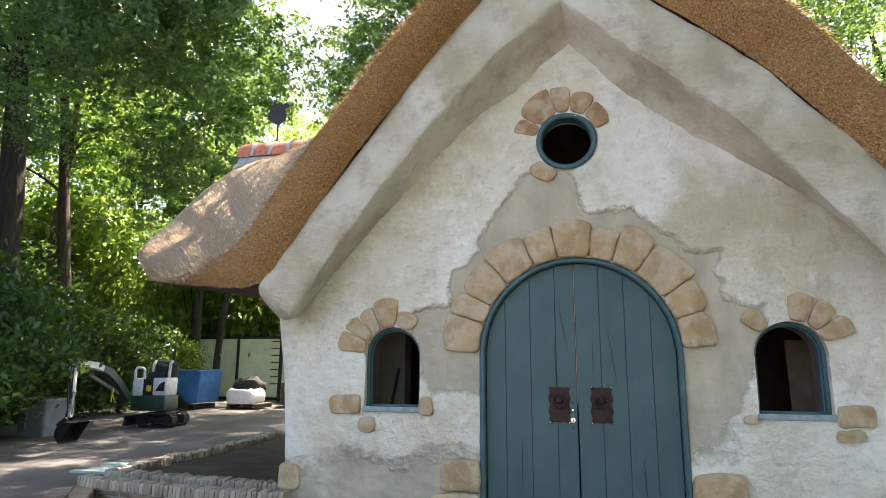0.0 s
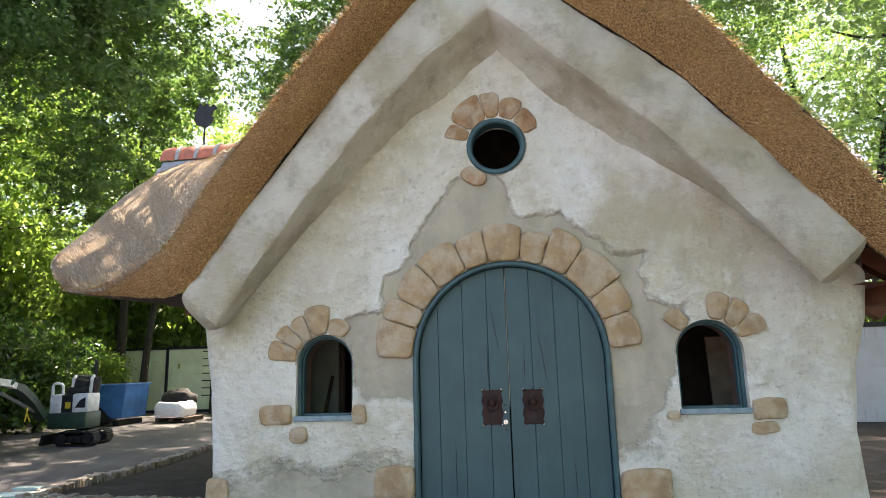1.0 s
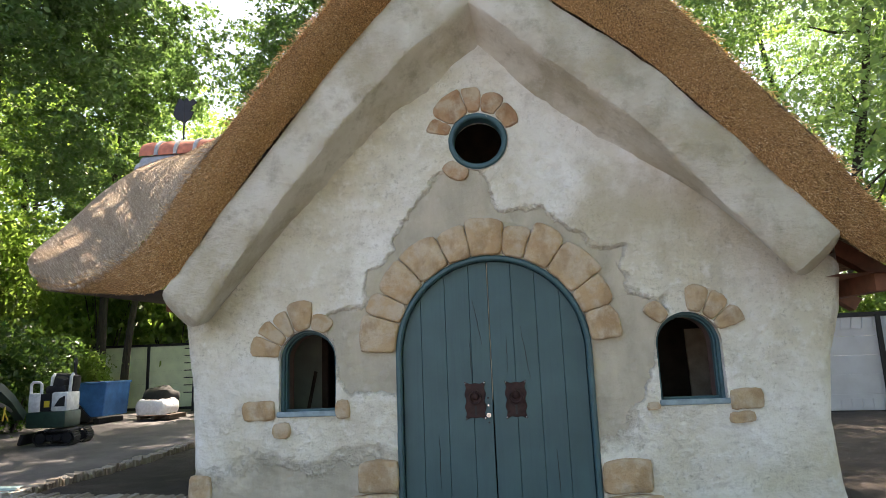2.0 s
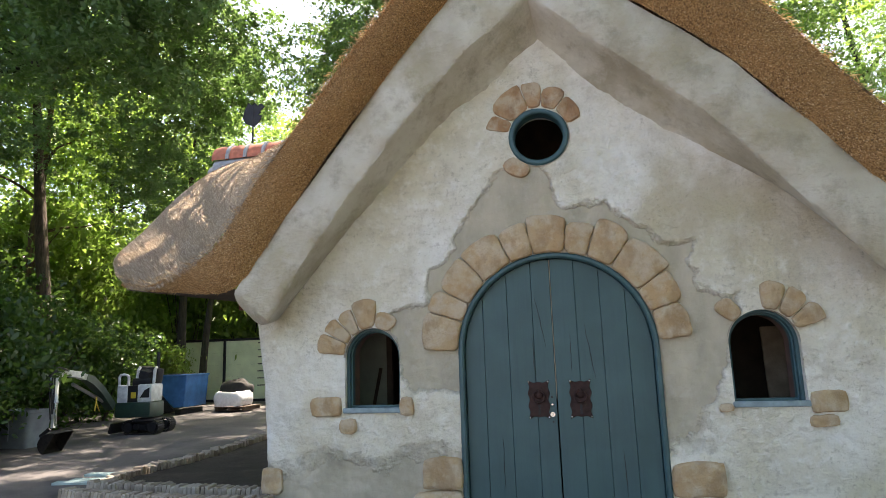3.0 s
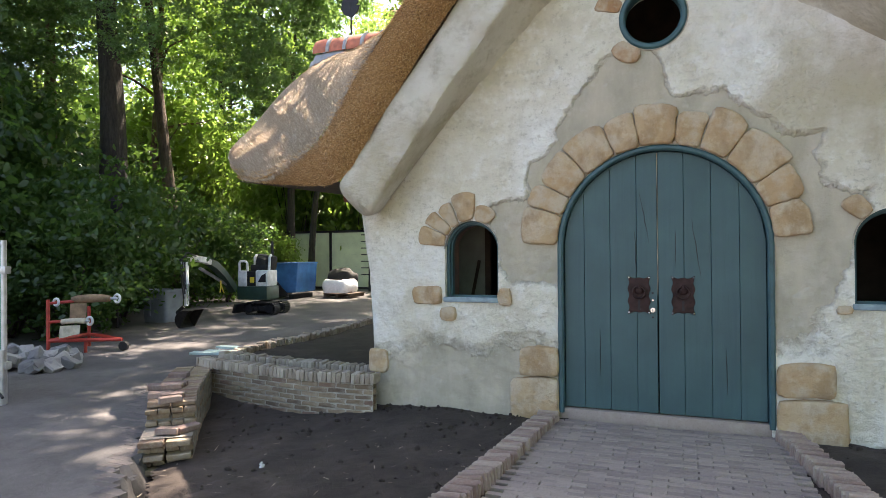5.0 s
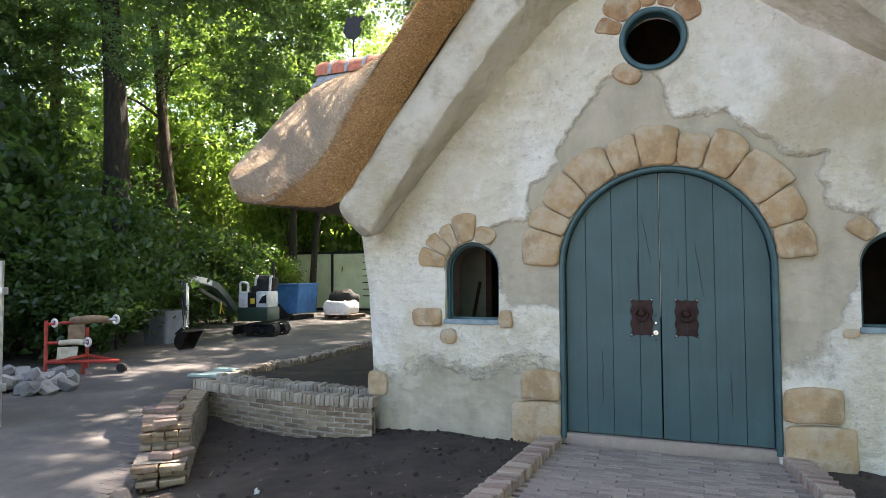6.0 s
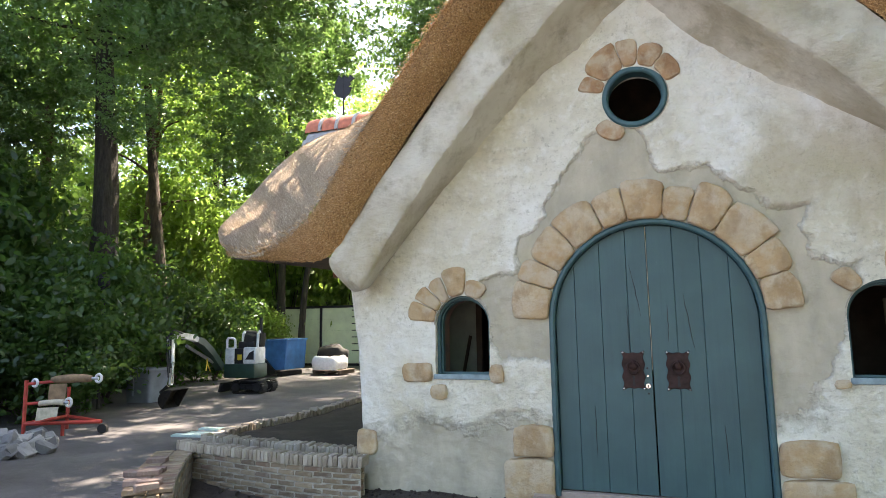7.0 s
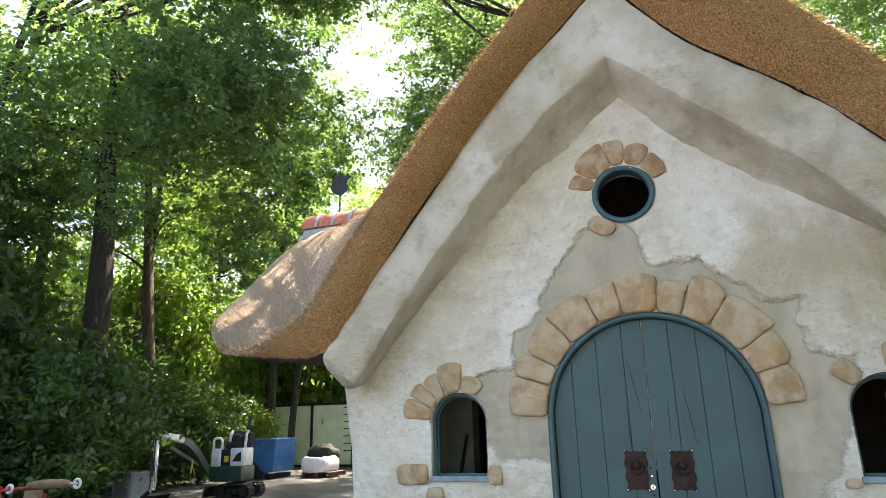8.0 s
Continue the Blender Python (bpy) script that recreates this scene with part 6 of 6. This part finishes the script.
for c in range(9):
    z = -0.305 + 0.0525 * c
    if c % 2:
        p, yaw = next(run(FRONT, 0.203, 0.05))
        put("brick", HALF, pose(p[0], p[1] + 0.06, z, 0, 0, yaw), planter, rng)
    for p, yaw in run(FRONT, 0.203, 0.2 if c % 2 else 0.1):
        put("brick", STRETCHER, pose(p[0], p[1] + 0.06, z, *rng.normal(0, 0.6, 2), yaw + rng.normal(0, 0.8)), planter, rng)
for p, yaw in run(FRONT, 0.0525):
    put("brick", ROWLOCK, pose(p[0], p[1] + 0.07, 0.195 + rng.normal(0, 0.003), rng.normal(0, 1), rng.normal(0, 0.8), yaw), planter, rng)
REAR = along(((-2.92, 0.22), (-3.6, 0.26), (-4.4, 0.36), (-5.15, 0.46)), 60)
for p, yaw in run(REAR, 0.0525):
    put("brick", ROWLOCK, pose(p[0], p[1], 0.19 + rng.normal(0, 0.006), rng.normal(0, 3), rng.normal(0, 2), yaw), planter, rng)
CURVE = along(((-5.3, 0.75), (-5.46, 1.5), (-5.35, 2.4), (-5.35, 3.5), (-5.45, 5.0)), 80)
for p, yaw in run(CURVE, 0.056):
    put("brick", ROWLOCK, pose(p[0], p[1], 0.12 + rng.normal(0, 0.012), rng.normal(0, 4), rng.normal(0, 4), yaw), planter, rng)
fill = sheet([[(x, y, 0.08 + 0.03 * noise.noise(Vector((x * 3, y * 3, 0)))) for x in np.linspace(-5.5, -2.8, 40)] for y in np.linspace(0.36, 5.4, 50)])
part("soil_fill", fill, SOIL, planter, "dark soil inside the raised bed")
gap = sheet([[(x, y, 0.10) for x in np.linspace(-5.3, -2.8, 12)] for y in np.linspace(-0.1, 0.5, 6)])
part("soil_gap", gap, SOIL, planter)

# the broken, stepped wall along the road
ruin = thing("stepped_wall", (-3.6, -1.7, -0.3), "low curving brick wall, unfinished and toothed in steps", "wall")
LINE = along(((-5.1, -0.05), (-4.72, -0.6), (-4.35, -1.1), (-3.98, -1.55), (-3.68, -1.92)), 60)
LENGTHS = np.r_[0, np.cumsum(np.linalg.norm(np.diff(LINE, axis=0), axis=1))]


def wall_top(d):
    return 0.16 if d < 1.82 else -0.03


for c in range(13):
    z = -0.4925 + 0.0525 * c
    across = c % 2 == 0
    for p, yaw in run(LINE, 0.105 if across else 0.205, 0.05 if across else 0.1):
        d = float(LENGTHS[np.argmin(np.linalg.norm(LINE - p, axis=1))])
        if z > wall_top(d + 0.05) - 0.02:
            continue
        n = Vector((math.sin(radians(yaw)), -math.cos(radians(yaw))))
        for o in ((-0.105, 0.1) if across else (-0.16, -0.055, 0.05, 0.155)):
            put("brick", STRETCHER, pose(p[0] + n.x * o, p[1] + n.y * o, z + rng.normal(0, 0.002), *rng.normal(0, 0.8, 2), yaw + (90 if across else 0) + rng.normal(0, 1.2)), ruin, rng)
core = []
for p, yaw in run(LINE, 0.1):
    n = Vector((math.sin(radians(yaw)), -math.cos(radians(yaw))))
    core.append([(p[0] + n.x * d, p[1] + n.y * d, z) for d, z in ((-0.206, -0.45), (-0.206, wall_top(float(LENGTHS[np.argmin(np.linalg.norm(LINE - p, axis=1))]) + 0.1) - 0.016), (0.2, wall_top(float(LENGTHS[np.argmin(np.linalg.norm(LINE - p, axis=1))]) + 0.1) - 0.016), (0.2, -0.45))])
core = core[:-1]
part("mortar_core", sheet(core), OLD_MORTAR, ruin)
for x, y, z, yaw in ((-3.83, -1.72, -0.014, 20), (-3.74, -1.60, -0.014, 75), (-4.02, -1.50, 0.182, 55), (-4.13, -1.36, 0.182, 35), (-4.25, -1.40, 0.182, 40), (-4.22, -1.28, 0.24, 30), (-4.46, -0.98, 0.182, 30), (-4.52, -1.15, 0.182, 15), (-4.78, -0.62, 0.182, 30)):
    t = thing("loose_brick", (x, y, z), "loose reddish brick lying on the stepped wall", "brick", "loose bricks on the wall")
    put("brick_body", LOOSE, pose(x, y, z, 0, 0, yaw), t, rng)

# turquoise planks behind the planter
for k, (x, y, yaw) in enumerate(((-6.1, 1.8, 12), (-6.05, 1.98, 9), (-6.2, 1.62, 14))):
    t = thing("plank", (x, y, 0), "pale turquoise plank lying on the ground", "plank", "planks")
    part("plank_body", box((0.85, 0.16, 0.03), pose(x, y, -0.02 + 0.035 * (k == 1), 0, 1, yaw), 0.004), BOARD_BLUE, t, smooth=False)

# the paved path to the door
path = setting("pavement", box((1.9, 5.8, 0.1), pose(0, -2.82, -0.19, 0.5)), MORTAR, "worn brick path leading to the door", "path")
far = bmesh.new()
for j in range(96):
    for i in range(10):
        x, y = -0.93 + 0.2 * i + (0.1 if j % 2 else 0) + rng.normal(0, 0.004), -0.055 - 0.053 * j
        if x > 0.9:
            continue
        m = pose(x, y, -0.118 - 0.0005 * j + rng.normal(0, 0.0018), *rng.normal(0, 0.7, 2), rng.normal(0, 0.6))
        if j < 32:
            put("paver", PAVE, m, path, rng)
        else:
            add_box(far, (0.1985, 0.0522, 0.06), m)
tagged(part("pavers", far, PAVER, path, "", False), kind="stuff")
for side, x0, x1, n in ((-1, -0.97, -1.22, 48), (1, 0.97, 1.32, 40)):
    edging = thing("path_edging", (x0, -1, -0.2), "edging of upright reddish bricks along the path", "kerb", "path edgings")
    for k in range(n):
        f = k / n
        put("brick", KERB, pose(x0 + (x1 - x0) * f, -0.09 - 0.056 * k, -0.075 + rng.normal(0, 0.006), rng.normal(0, 3), rng.normal(0, 3), 90 - side * 4 + rng.normal(0, 2.5)), edging, rng)

# rubble by the roadside
for k in range(46):
    a, d = rng.uniform(0, 6.28), rng.uniform(0, 1) ** 0.6
    x, y = -8.72 + 0.95 * d * math.cos(a), 0.38 + 0.75 * d * math.sin(a)
    z = -0.06 + 0.22 * (1 - d) * rng.uniform(0.2, 1)
    t = thing("paving_block", (x, y, z), "grey paving block thrown on a heap", "block", "heap of paving blocks")
    put("block_body", BLOCKS, pose(x, y, z, *rng.uniform(-35, 35, 2), rng.uniform(0, 180)), t, rng)

# pavers along the broken edge of the road
for k in range(44):
    y = 0.2 - 0.0735 * k
    for j in range(2):
        x = edge_of_road(y) - 0.12 - 0.205 * j
        put("paver", SANDED, pose(x, y, ground_height(x - 0.3, y) - 0.026 - 0.004 * j, *rng.normal(0, 0.5, 2), rng.normal(-2, 1.0)), bpy.data.objects["ground"], rng)
